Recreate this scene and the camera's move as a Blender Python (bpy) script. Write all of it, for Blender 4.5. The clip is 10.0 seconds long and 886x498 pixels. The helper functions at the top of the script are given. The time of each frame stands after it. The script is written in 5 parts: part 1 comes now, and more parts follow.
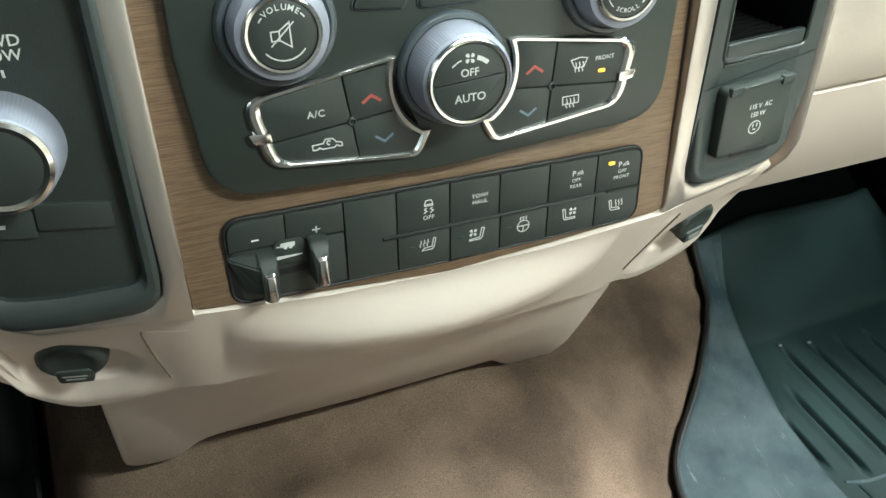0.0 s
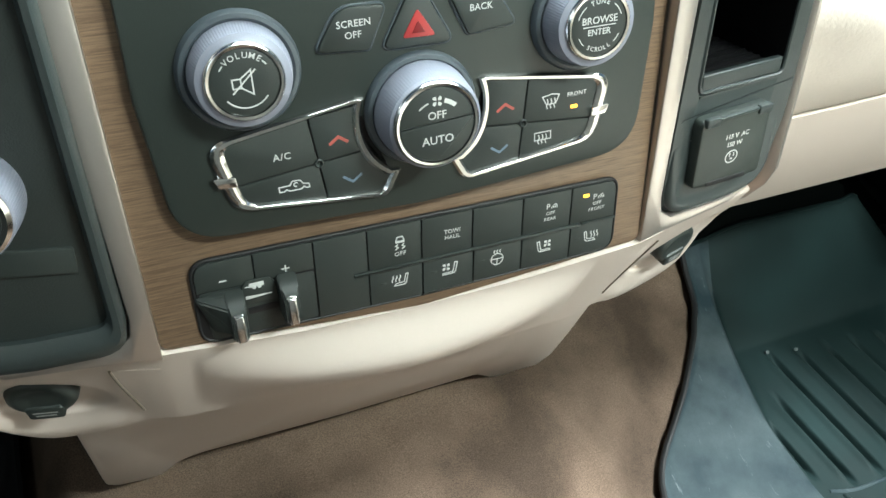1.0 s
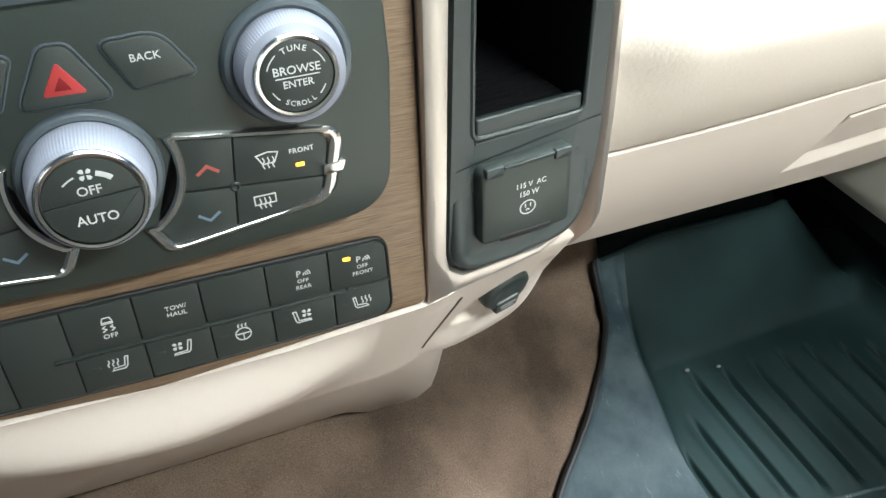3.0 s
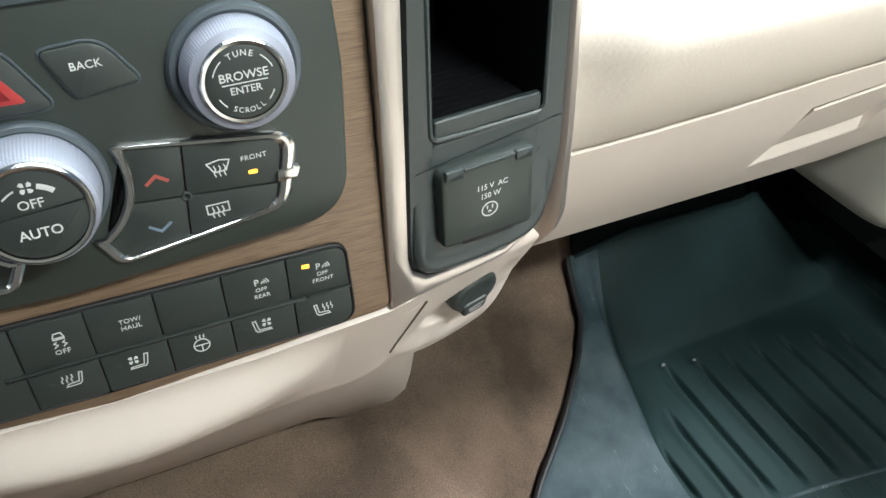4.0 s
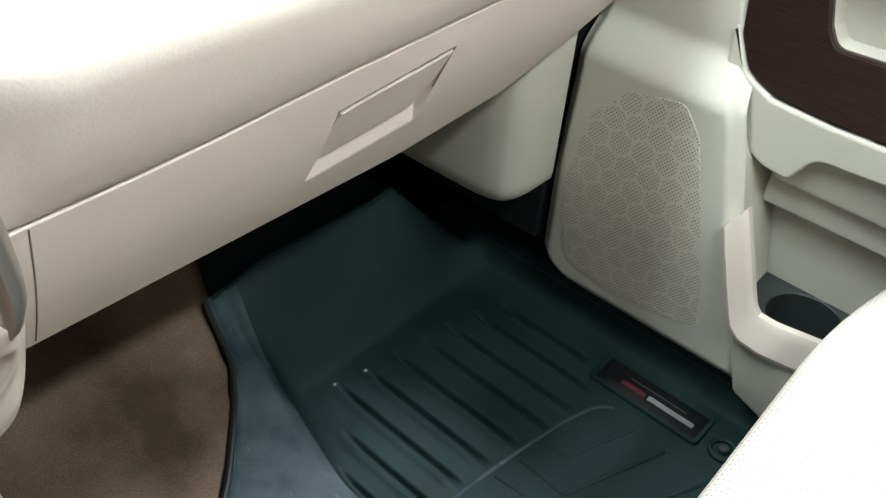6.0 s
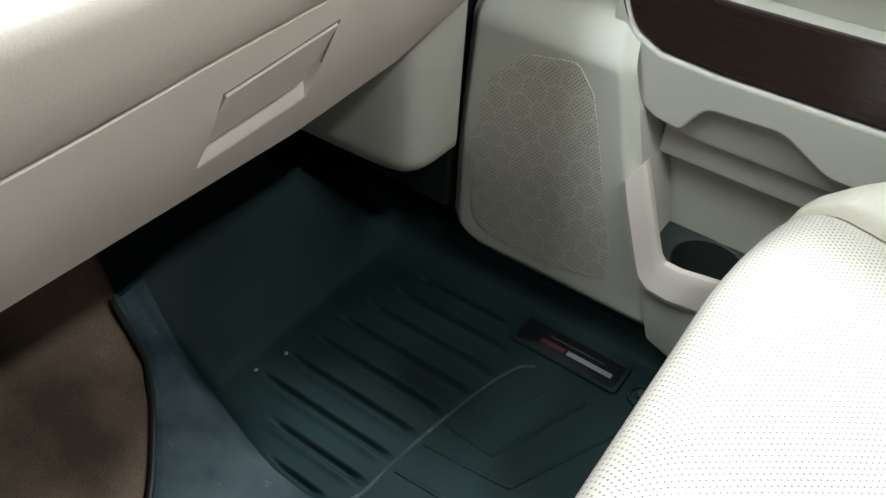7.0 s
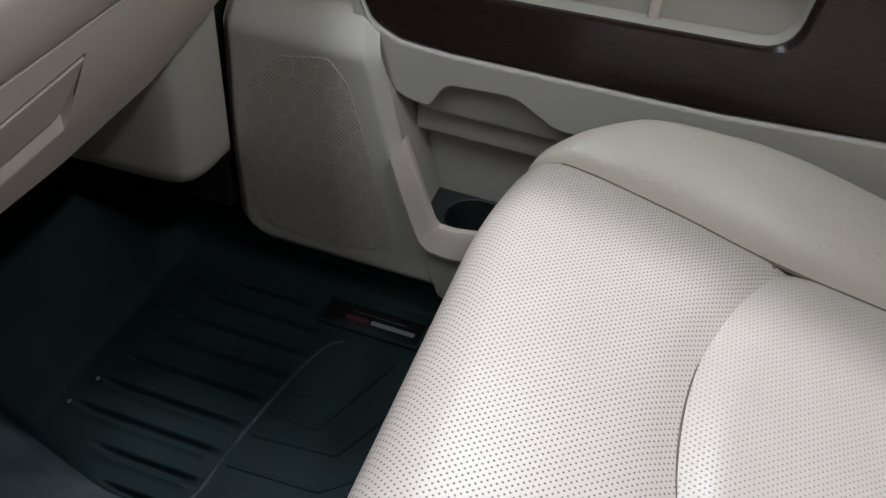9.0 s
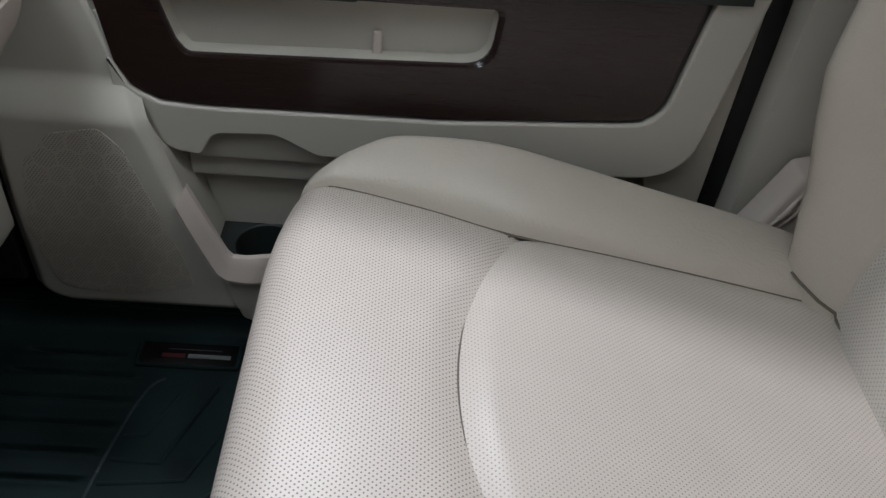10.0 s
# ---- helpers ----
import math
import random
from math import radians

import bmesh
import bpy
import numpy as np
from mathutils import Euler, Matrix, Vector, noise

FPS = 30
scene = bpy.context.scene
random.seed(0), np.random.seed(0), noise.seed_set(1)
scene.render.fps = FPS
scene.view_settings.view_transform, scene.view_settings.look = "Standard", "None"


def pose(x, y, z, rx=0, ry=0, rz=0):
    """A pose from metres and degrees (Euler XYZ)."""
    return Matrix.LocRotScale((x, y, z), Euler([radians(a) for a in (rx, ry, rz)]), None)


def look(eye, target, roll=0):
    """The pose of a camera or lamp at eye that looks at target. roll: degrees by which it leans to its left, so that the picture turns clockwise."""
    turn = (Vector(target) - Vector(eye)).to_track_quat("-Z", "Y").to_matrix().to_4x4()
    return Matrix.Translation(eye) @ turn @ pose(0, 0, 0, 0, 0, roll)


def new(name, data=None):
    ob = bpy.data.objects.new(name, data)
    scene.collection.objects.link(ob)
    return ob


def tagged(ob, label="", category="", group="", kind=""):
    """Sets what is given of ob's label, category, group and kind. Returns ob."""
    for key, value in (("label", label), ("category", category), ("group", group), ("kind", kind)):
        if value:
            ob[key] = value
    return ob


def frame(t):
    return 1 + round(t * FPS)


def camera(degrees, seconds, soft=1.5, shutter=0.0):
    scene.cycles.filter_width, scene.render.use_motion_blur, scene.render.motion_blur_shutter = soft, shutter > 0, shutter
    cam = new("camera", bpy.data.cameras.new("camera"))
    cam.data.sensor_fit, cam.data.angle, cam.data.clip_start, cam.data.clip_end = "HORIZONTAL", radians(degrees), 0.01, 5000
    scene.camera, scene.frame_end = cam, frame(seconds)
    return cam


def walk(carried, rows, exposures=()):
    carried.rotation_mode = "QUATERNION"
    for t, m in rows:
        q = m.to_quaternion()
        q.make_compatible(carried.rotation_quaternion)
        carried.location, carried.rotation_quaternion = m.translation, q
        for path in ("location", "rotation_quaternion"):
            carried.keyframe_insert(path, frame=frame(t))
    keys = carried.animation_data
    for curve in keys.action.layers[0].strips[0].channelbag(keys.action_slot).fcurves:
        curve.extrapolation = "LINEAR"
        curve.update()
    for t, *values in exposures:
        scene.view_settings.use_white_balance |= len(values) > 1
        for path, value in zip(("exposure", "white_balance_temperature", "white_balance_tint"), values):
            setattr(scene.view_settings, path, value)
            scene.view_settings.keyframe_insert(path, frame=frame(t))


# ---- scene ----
cam = camera(56.8, 10.0)
PATH = [
    (0, (-0.131, -0.279, 0.694), (0.556, 1.099, -0.582), 4.3),
    (0.5, (-0.126, -0.278, 0.698), (0.561, 1.091, -0.587), 4.3),
    (1, (-0.114, -0.268, 0.71), (0.573, 1.09, -0.587), 4.4),
    (1.5, (-0.065, -0.26, 0.724), (0.617, 1.089, -0.586), 4.5),
    (2, (-0.024, -0.254, 0.716), (0.65, 1.085, -0.608), 4.2),
    (2.5, (0.008, -0.252, 0.711), (0.673, 1.083, -0.622), 3.9),
    (4, (0.03, -0.25, 0.709), (0.741, 1.056, -0.629), 3.6),
    (4.5, (0.06, -0.246, 0.702), (0.826, 1.031, -0.632), 4.4),
    (5, (0.109, -0.263, 0.702), (0.989, 0.951, -0.621), 5.0),
    (5.5, (0.142, -0.275, 0.697), (1.219, 0.806, -0.595), 5.4),
    (7, (0.169, -0.291, 0.699), (1.442, 0.494, -0.629), 5.0),
    (7.5, (0.16, -0.305, 0.706), (1.477, 0.384, -0.632), 5.6),
    (8, (0.165, -0.317, 0.714), (1.521, 0.281, -0.629), 5.7),
    (8.5, (0.154, -0.31, 0.742), (1.555, 0.182, -0.599), 6.3),
    (9, (0.136, -0.337, 0.745), (1.584, 0.036, -0.583), 6.2),
    (9.5, (0.087, -0.344, 0.796), (1.588, -0.209, -0.519), 6.7),
    (10, (0.048, -0.354, 0.846), (1.564, -0.473, -0.454), 6.6),
]
EXPOSURES = [(0.0, 1.48, 6180, -7), (1.0, 1.56, 6020, -5), (2.5, 1.52, 6020, -1), (4.5, 1.18, 6080, 2), (5.5, 0.98, 6050, 1), (7.0, 0.13, 5950, 0), (8.0, -0.76, 5930, 10), (9.0, -1.05, 5930, 10), (9.5, -1.27, 5930, 10), (10.0, -1.34, 5930, 10)]
walk(cam, [(t, look(eye, target, roll)) for t, eye, target, roll in PATH], EXPOSURES)

# ---- world and light ----
def build_world():
    w = bpy.data.worlds.new("sky")
    scene.world = w
    w.use_nodes = True
    nt = w.node_tree
    sky = nt.nodes.new("ShaderNodeTexSky")
    sky.sky_type = "NISHITA"
    sky.sun_disc = False
    sky.sun_elevation = radians(50)
    sky.sun_rotation = radians(20)
    bg = nt.nodes["Background"]
    bg.inputs["Strength"].default_value = 0.02
    nt.links.new(sky.outputs[0], bg.inputs["Color"])


build_world()


def area_lamp(name, eye, target, size_x, size_y, watts, colour):
    d = bpy.data.lights.new(name, "AREA")
    d.shape, d.size, d.size_y, d.energy, d.color = "RECTANGLE", size_x, size_y, watts, colour
    ob = new(name, d)
    ob.matrix_world = look(eye, target)
    return ob


# daylight through the windshield and side windows
area_lamp("windshield_light", (0.42, 0.13, 1.19), (0.42, -0.12, 0.20), 1.00, 0.16, 10.0, (0.97, 1.0, 0.99))
# added rear fill; the back wall behind it has no window
area_lamp("rear_fill_light", (0.0, -1.20, 1.11), (0.15, 0.0, 0.40), 1.30, 0.22, 0.2, (0.97, 1.0, 0.97))
# added overhead lamp for the shadow line under the dash; roof gap invented
area_lamp("added_overhead_light", (0.46, -0.60, 1.23), (0.38, 0.60, 0.60), 0.40, 0.08, 7.7, (1.0, 1.0, 0.96))
area_lamp("driver_window_light", (-0.86, -0.22, 0.96), (0.5, -0.15, 0.35), 0.60, 0.40, 0.5, (1.0, 0.99, 0.96))
area_lamp("passenger_window_light", (1.21, -0.26, 1.70), (0.60, -0.42, 0.33), 0.34, 0.05, 30.0, (1.0, 0.965, 0.985))


# ---- materials ----
def mat(name, colour, rough=0.5, metal=0.0, grain=0.0, grain_scale=900.0, bump=0.0, vary=0.0, vary_scale=14.0, spec=0.5, coat=0.0, second=None, crease=0.0):
    m = bpy.data.materials.new(name)
    m.use_nodes = True
    nt = m.node_tree
    bs = nt.nodes["Principled BSDF"]
    bs.inputs["Roughness"].default_value = rough
    bs.inputs["Metallic"].default_value = metal
    bs.inputs["Specular IOR Level"].default_value = spec
    bs.inputs["Coat Weight"].default_value = coat
    tc = nt.nodes.new("ShaderNodeTexCoord")
    n1 = nt.nodes.new("ShaderNodeTexNoise")
    n1.inputs["Scale"].default_value = vary_scale
    n1.inputs["Detail"].default_value = 5.0
    nt.links.new(tc.outputs["Object"], n1.inputs["Vector"])
    n2 = nt.nodes.new("ShaderNodeTexNoise")
    n2.inputs["Scale"].default_value = grain_scale
    n2.inputs["Detail"].default_value = 3.0
    nt.links.new(tc.outputs["Object"], n2.inputs["Vector"])
    c = Vector(colour)
    lo = [max(0.0, x * (1 - vary)) for x in c]
    hi = [min(1.0, x * (1 + vary)) for x in c] if second is None else list(second)
    ramp = nt.nodes.new("ShaderNodeMix")
    ramp.data_type = "RGBA"
    ramp.inputs["A"].default_value = (*lo, 1)
    ramp.inputs["B"].default_value = (*hi, 1)
    if second is None:
        nt.links.new(n1.outputs["Fac"], ramp.inputs["Factor"])
    else:
        spread = nt.nodes.new("ShaderNodeMapRange")
        spread.inputs["From Min"].default_value = 0.33
        spread.inputs["From Max"].default_value = 0.67
        nt.links.new(n1.outputs["Fac"], spread.inputs["Value"])
        nt.links.new(spread.outputs["Result"], ramp.inputs["Factor"])
    g = nt.nodes.new("ShaderNodeMix")
    g.data_type = "RGBA"
    g.blend_type = "MULTIPLY"
    g.inputs["Factor"].default_value = grain
    nt.links.new(ramp.outputs["Result"], g.inputs["A"])
    nt.links.new(n2.outputs["Fac"], g.inputs["B"])
    nt.links.new(g.outputs["Result"], bs.inputs["Base Color"])
    if vary >= 0.1:
        rr = nt.nodes.new("ShaderNodeMapRange")
        rr.inputs["From Min"].default_value = 0.3
        rr.inputs["From Max"].default_value = 0.7
        rr.inputs["To Min"].default_value = max(0.05, rough - 0.14)
        rr.inputs["To Max"].default_value = min(1.0, rough + 0.14)
        nt.links.new(n1.outputs["Fac"], rr.inputs["Value"])
        nt.links.new(rr.outputs["Result"], bs.inputs["Roughness"])
    if bump > 0:
        b = nt.nodes.new("ShaderNodeBump")
        b.inputs["Strength"].default_value = bump
        b.inputs["Distance"].default_value = 0.0006
        nt.links.new(n2.outputs["Fac"], b.inputs["Height"])
        nt.links.new(b.outputs["Normal"], bs.inputs["Normal"])
        if crease > 0:
            n3 = nt.nodes.new("ShaderNodeTexNoise")
            n3.inputs["Scale"].default_value = 34.0
            n3.inputs["Detail"].default_value = 3.0
            n3.inputs["Distortion"].default_value = 2.2
            nt.links.new(tc.outputs["Object"], n3.inputs["Vector"])
            fold = nt.nodes.new("ShaderNodeMath")
            fold.operation = "ABSOLUTE"
            off = nt.nodes.new("ShaderNodeMath")
            off.operation = "SUBTRACT"
            off.inputs[1].default_value = 0.5
            nt.links.new(n3.outputs["Fac"], off.inputs[0])
            nt.links.new(off.outputs[0], fold.inputs[0])
            b2 = nt.nodes.new("ShaderNodeBump")
            b2.inputs["Strength"].default_value = crease
            b2.inputs["Distance"].default_value = 0.004
            nt.links.new(fold.outputs[0], b2.inputs["Height"])
            nt.links.new(b2.outputs["Normal"], b.inputs["Normal"])
    return m


def wood_mat(name, dark, light, rough, axis, stretch=28.0):
    m = bpy.data.materials.new(name)
    m.use_nodes = True
    nt = m.node_tree
    bs = nt.nodes["Principled BSDF"]
    bs.inputs["Roughness"].default_value = rough
    tc = nt.nodes.new("ShaderNodeTexCoord")
    mp = nt.nodes.new("ShaderNodeMapping")
    mp.inputs["Scale"].default_value = [1.0 if i == axis else stretch for i in range(3)]
    nt.links.new(tc.outputs["Object"], mp.inputs["Vector"])
    n = nt.nodes.new("ShaderNodeTexNoise")
    n.inputs["Scale"].default_value = 16.0
    n.inputs["Detail"].default_value = 6.0
    n.inputs["Roughness"].default_value = 0.7
    nt.links.new(mp.outputs["Vector"], n.inputs["Vector"])
    r = nt.nodes.new("ShaderNodeValToRGB")
    r.color_ramp.elements[0].position, r.color_ramp.elements[0].color = 0.36, (*dark, 1)
    r.color_ramp.elements[1].position, r.color_ramp.elements[1].color = 0.66, (*light, 1)
    nt.links.new(n.outputs["Fac"], r.inputs["Fac"])
    nt.links.new(r.outputs["Color"], bs.inputs["Base Color"])
    b = nt.nodes.new("ShaderNodeBump")
    b.inputs["Strength"].default_value = 0.25
    b.inputs["Distance"].default_value = 0.0004
    nt.links.new(n.outputs["Fac"], b.inputs["Height"])
    nt.links.new(b.outputs["Normal"], bs.inputs["Normal"])
    return m


def holes_mat(name, colour, hole, pitch, axes, radius, rough, cell=0.0):
    """Staggered round perforations over two object axes; a cell size leaves solid webs between six-sided fields."""
    m = bpy.data.materials.new(name)
    m.use_nodes = True
    nt = m.node_tree
    bs = nt.nodes["Principled BSDF"]
    bs.inputs["Roughness"].default_value = rough
    tc = nt.nodes.new("ShaderNodeTexCoord")
    sp = nt.nodes.new("ShaderNodeSeparateXYZ")
    nt.links.new(tc.outputs["Object"], sp.inputs["Vector"])

    def math_node(op, a, b=None):
        k = nt.nodes.new("ShaderNodeMath")
        k.operation = op
        for i, v in enumerate((a, b)):
            if v is None:
                continue
            if isinstance(v, (int, float)):
                k.inputs[i].default_value = v
            else:
                nt.links.new(v, k.inputs[i])
        return k.outputs[0]

    u = math_node("DIVIDE", sp.outputs[axes[0]], pitch)
    v = math_node("DIVIDE", sp.outputs[axes[1]], pitch * 0.62)
    row = math_node("FLOOR", v)
    odd = math_node("MULTIPLY", math_node("FLOORED_MODULO", row, 2.0), 0.5)
    fu = math_node("SUBTRACT", math_node("FRACT", math_node("ADD", u, odd)), 0.5)
    fv = math_node("MULTIPLY", math_node("SUBTRACT", math_node("FRACT", v), 0.5), 0.62)
    d = math_node("SQRT", math_node("ADD", math_node("MULTIPLY", fu, fu), math_node("MULTIPLY", fv, fv)))
    edge = nt.nodes.new("ShaderNodeMapRange")
    if cell > 0:
        gx, gy = math_node("DIVIDE", sp.outputs[axes[0]], cell), math_node("DIVIDE", sp.outputs[axes[1]], cell * 1.7320508)

        def near(shift):
            hx = math_node("ABSOLUTE", math_node("SUBTRACT", math_node("FRACT", math_node("ADD", gx, shift)), 0.5))
            hy = math_node("ABSOLUTE", math_node("MULTIPLY", math_node("SUBTRACT", math_node("FRACT", math_node("ADD", gy, shift)), 0.5), 1.7320508))
            return math_node("MAXIMUM", hx, math_node("ADD", math_node("MULTIPLY", hx, 0.5), math_node("MULTIPLY", hy, 0.8660254)))
        web = math_node("GREATER_THAN", math_node("MINIMUM", near(0.0), near(0.5)), 0.445)
        d = math_node("ADD", d, web)
    edge.inputs["From Min"].default_value = radius - 0.06
    edge.inputs["From Max"].default_value = radius + 0.06
    nt.links.new(d, edge.inputs["Value"])
    n1 = nt.nodes.new("ShaderNodeTexNoise")
    n1.inputs["Scale"].default_value = 18.0
    nt.links.new(tc.outputs["Object"], n1.inputs["Vector"])
    ramp = nt.nodes.new("ShaderNodeMix")
    ramp.data_type = "RGBA"
    ramp.inputs["A"].default_value = (*[c * 0.93 for c in colour], 1)
    ramp.inputs["B"].default_value = (*[min(1, c * 1.05) for c in colour], 1)
    nt.links.new(n1.outputs["Fac"], ramp.inputs["Factor"])
    mix = nt.nodes.new("ShaderNodeMix")
    mix.data_type = "RGBA"
    mix.inputs["A"].default_value = (*hole, 1)
    nt.links.new(edge.outputs["Result"], mix.inputs["Factor"])
    nt.links.new(ramp.outputs["Result"], mix.inputs["B"])
    nt.links.new(mix.outputs["Result"], bs.inputs["Base Color"])
    n2 = nt.nodes.new("ShaderNodeTexNoise")
    n2.inputs["Scale"].default_value = 700.0
    nt.links.new(tc.outputs["Object"], n2.inputs["Vector"])
    h = math_node("ADD", math_node("MULTIPLY", n2.outputs["Fac"], 0.25), edge.outputs["Result"])
    b = nt.nodes.new("ShaderNodeBump")
    b.inputs["Strength"].default_value = 0.5
    b.inputs["Distance"].default_value = 0.0007
    nt.links.new(h, b.inputs["Height"])
    nt.links.new(b.outputs["Normal"], bs.inputs["Normal"])
    return m


BEIGE = mat("beige_plastic", (0.62, 0.538, 0.482), 0.52, grain=0.07, grain_scale=1800, bump=0.10, vary=0.04)
BEIGE_SOFT = mat("beige_soft_pad", (0.62, 0.549, 0.486), 0.56, grain=0.10, grain_scale=520, bump=0.35, vary=0.04)
DOOR_BEIGE = mat("beige_door_plastic", (0.505, 0.48, 0.418), 0.55, grain=0.12, grain_scale=1200, bump=0.25, vary=0.04)
DARK = mat("dark_grey_plastic", (0.025, 0.031, 0.029), 0.5, grain=0.25, grain_scale=1500, bump=0.3, vary=0.08)
PANEL = mat("black_panel_plastic", (0.0245, 0.0312, 0.0275), 0.42, grain=0.15, grain_scale=1800, bump=0.12, vary=0.06)
BUTTON = mat("black_button_rubber", (0.0255, 0.0315, 0.0290), 0.5, grain=0.15, grain_scale=1800, bump=0.15, vary=0.06)
BEZEL = mat("slate_bezel_plastic", (0.029, 0.0365, 0.0365), 0.38, grain=0.15, grain_scale=1500, bump=0.15, vary=0.06)
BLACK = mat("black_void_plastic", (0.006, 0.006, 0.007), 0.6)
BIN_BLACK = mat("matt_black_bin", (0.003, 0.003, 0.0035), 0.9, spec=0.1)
# near-black for the sheet that replaces shade on the toe board
TOE_SHADE = mat("toe_shade_black", (0.0085, 0.0125, 0.0125), 0.95, grain=0.4, grain_scale=700, bump=0.4, vary=0.2, spec=0.1)
CHROME = mat("polished_chrome", (0.70, 0.69, 0.68), 0.17, 1.0, vary=0.03)
SATIN = mat("satin_silver_paint", (0.50, 0.46, 0.43), 0.34, 0.88, grain=0.08, grain_scale=2500, vary=0.05)
FROST = mat("frosted_silver_knob", (0.26, 0.27, 0.33), 0.45, 0.3, grain=0.2, grain_scale=2500, bump=0.2, vary=0.03)
KNOB_BASE = mat("slate_blue_knob_base", (0.060, 0.072, 0.084), 0.34, vary=0.05)
WOOD = wood_mat("brown_wood_veneer", (0.090, 0.057, 0.0355), (0.194, 0.129, 0.081), 0.40, 0, 95.0)
DOOR_WOOD = wood_mat("dark_mahogany_veneer", (0.0180, 0.0100, 0.0086), (0.0225, 0.0128, 0.0108), 0.22, 1, 30.0)
PRINT = mat("white_print", (0.53, 0.54, 0.53), 0.6)
RED = mat("red_print", (0.34, 0.075, 0.06), 0.5)
BLUE = mat("blue_grey_print", (0.13, 0.18, 0.24), 0.5)
HAZARD = mat("red_hazard_lens", (0.33, 0.035, 0.035), 0.3)
CARPET = mat("brown_loop_carpet", (0.172, 0.123, 0.091), 0.95, grain=0.9, grain_scale=900, bump=1.0, vary=0.30, vary_scale=8.0, spec=0.1, second=(0.34, 0.242, 0.18))
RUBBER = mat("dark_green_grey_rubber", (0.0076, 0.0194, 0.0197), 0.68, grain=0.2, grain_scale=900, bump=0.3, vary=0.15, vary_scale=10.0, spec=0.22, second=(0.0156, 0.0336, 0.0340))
# paler and bluer than the tray, for the side flap and long bead
PALE_RUBBER = mat("blue_grey_rubber", (0.024, 0.044, 0.054), 0.72, grain=0.25, grain_scale=600, bump=0.3, vary=0.15, vary_scale=22.0, spec=0.2, second=(0.072, 0.094, 0.102))


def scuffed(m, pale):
    """Pale rubbed streaks over the blue-grey rubber."""
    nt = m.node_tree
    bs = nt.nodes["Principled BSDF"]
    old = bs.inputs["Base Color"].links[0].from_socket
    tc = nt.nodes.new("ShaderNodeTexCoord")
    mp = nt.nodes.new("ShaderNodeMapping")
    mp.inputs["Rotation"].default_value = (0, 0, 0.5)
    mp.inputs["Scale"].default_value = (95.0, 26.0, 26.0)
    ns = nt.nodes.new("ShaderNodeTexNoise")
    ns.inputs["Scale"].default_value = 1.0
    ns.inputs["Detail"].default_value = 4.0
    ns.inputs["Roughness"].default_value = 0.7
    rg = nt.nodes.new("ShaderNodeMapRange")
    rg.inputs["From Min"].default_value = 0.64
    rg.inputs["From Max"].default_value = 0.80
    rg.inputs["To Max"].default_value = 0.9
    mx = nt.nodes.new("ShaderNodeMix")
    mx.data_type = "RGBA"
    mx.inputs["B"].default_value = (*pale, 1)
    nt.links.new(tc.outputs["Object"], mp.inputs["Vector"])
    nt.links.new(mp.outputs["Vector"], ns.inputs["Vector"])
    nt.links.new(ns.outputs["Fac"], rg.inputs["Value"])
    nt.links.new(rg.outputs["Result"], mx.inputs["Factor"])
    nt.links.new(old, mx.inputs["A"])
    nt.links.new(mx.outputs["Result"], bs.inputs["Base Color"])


scuffed(PALE_RUBBER, (0.21, 0.235, 0.24))
SCUFF = mat("rubbed_pale_rubber", (0.13, 0.15, 0.15), 0.6, vary=0.2)
LEATHER = mat("cream_leather", (0.592, 0.532, 0.450), 0.36, grain=0.10, grain_scale=520, bump=0.45, vary=0.05, crease=0.35)
PERFORATED = holes_mat("perforated_cream_leather", (0.655, 0.587, 0.52), (0.15, 0.13, 0.11), 0.0046, (0, 1), 0.145, 0.38)
PERFORATED_REAR = holes_mat("perforated_cream_rear", (0.645, 0.580, 0.510), (0.33, 0.30, 0.265), 0.0046, (0, 1), 0.14, 0.38)
PERFORATED_BACK = holes_mat("perforated_cream_back", (0.58, 0.54, 0.48), (0.34, 0.31, 0.27), 0.0051, (0, 2), 0.15, 0.5)
GRILLE = holes_mat("speaker_mesh", (0.51, 0.47, 0.40), (0.17, 0.155, 0.13), 0.0040, (1, 2), 0.20, 0.6, 0.026)
HEADLINER = mat("grey_headliner_fabric", (0.42, 0.40, 0.37), 0.9, grain=0.2, grain_scale=800, bump=0.3, vary=0.04)
THREAD = mat("dark_seam_thread", (0.16, 0.135, 0.105), 0.8)
# base colour lifted to slate for the reflection on the dark glass
SCREEN_REFLECT = mat("screen_reflect_slate", (0.060, 0.076, 0.086), 0.22, spec=0.6)


def lamp_mat(name, colour, strength):
    m = bpy.data.materials.new(name)
    m.use_nodes = True
    bs = m.node_tree.nodes["Principled BSDF"]
    bs.inputs["Base Color"].default_value = (*colour, 1)
    bs.inputs["Emission Color"].default_value = (*colour, 1)
    bs.inputs["Emission Strength"].default_value = strength
    return m


AMBER = lamp_mat("amber_indicator", (1.0, 0.42, 0.03), 1.6)

# ---- building helpers ----
PLACED = {}


def thing(name, place, label, category, group="", kind=""):
    ob = new(name)
    ob.empty_display_size = 0.02
    ob.location = place
    PLACED[ob.name] = Matrix.Translation(place)
    return tagged(ob, label, category, group, kind)


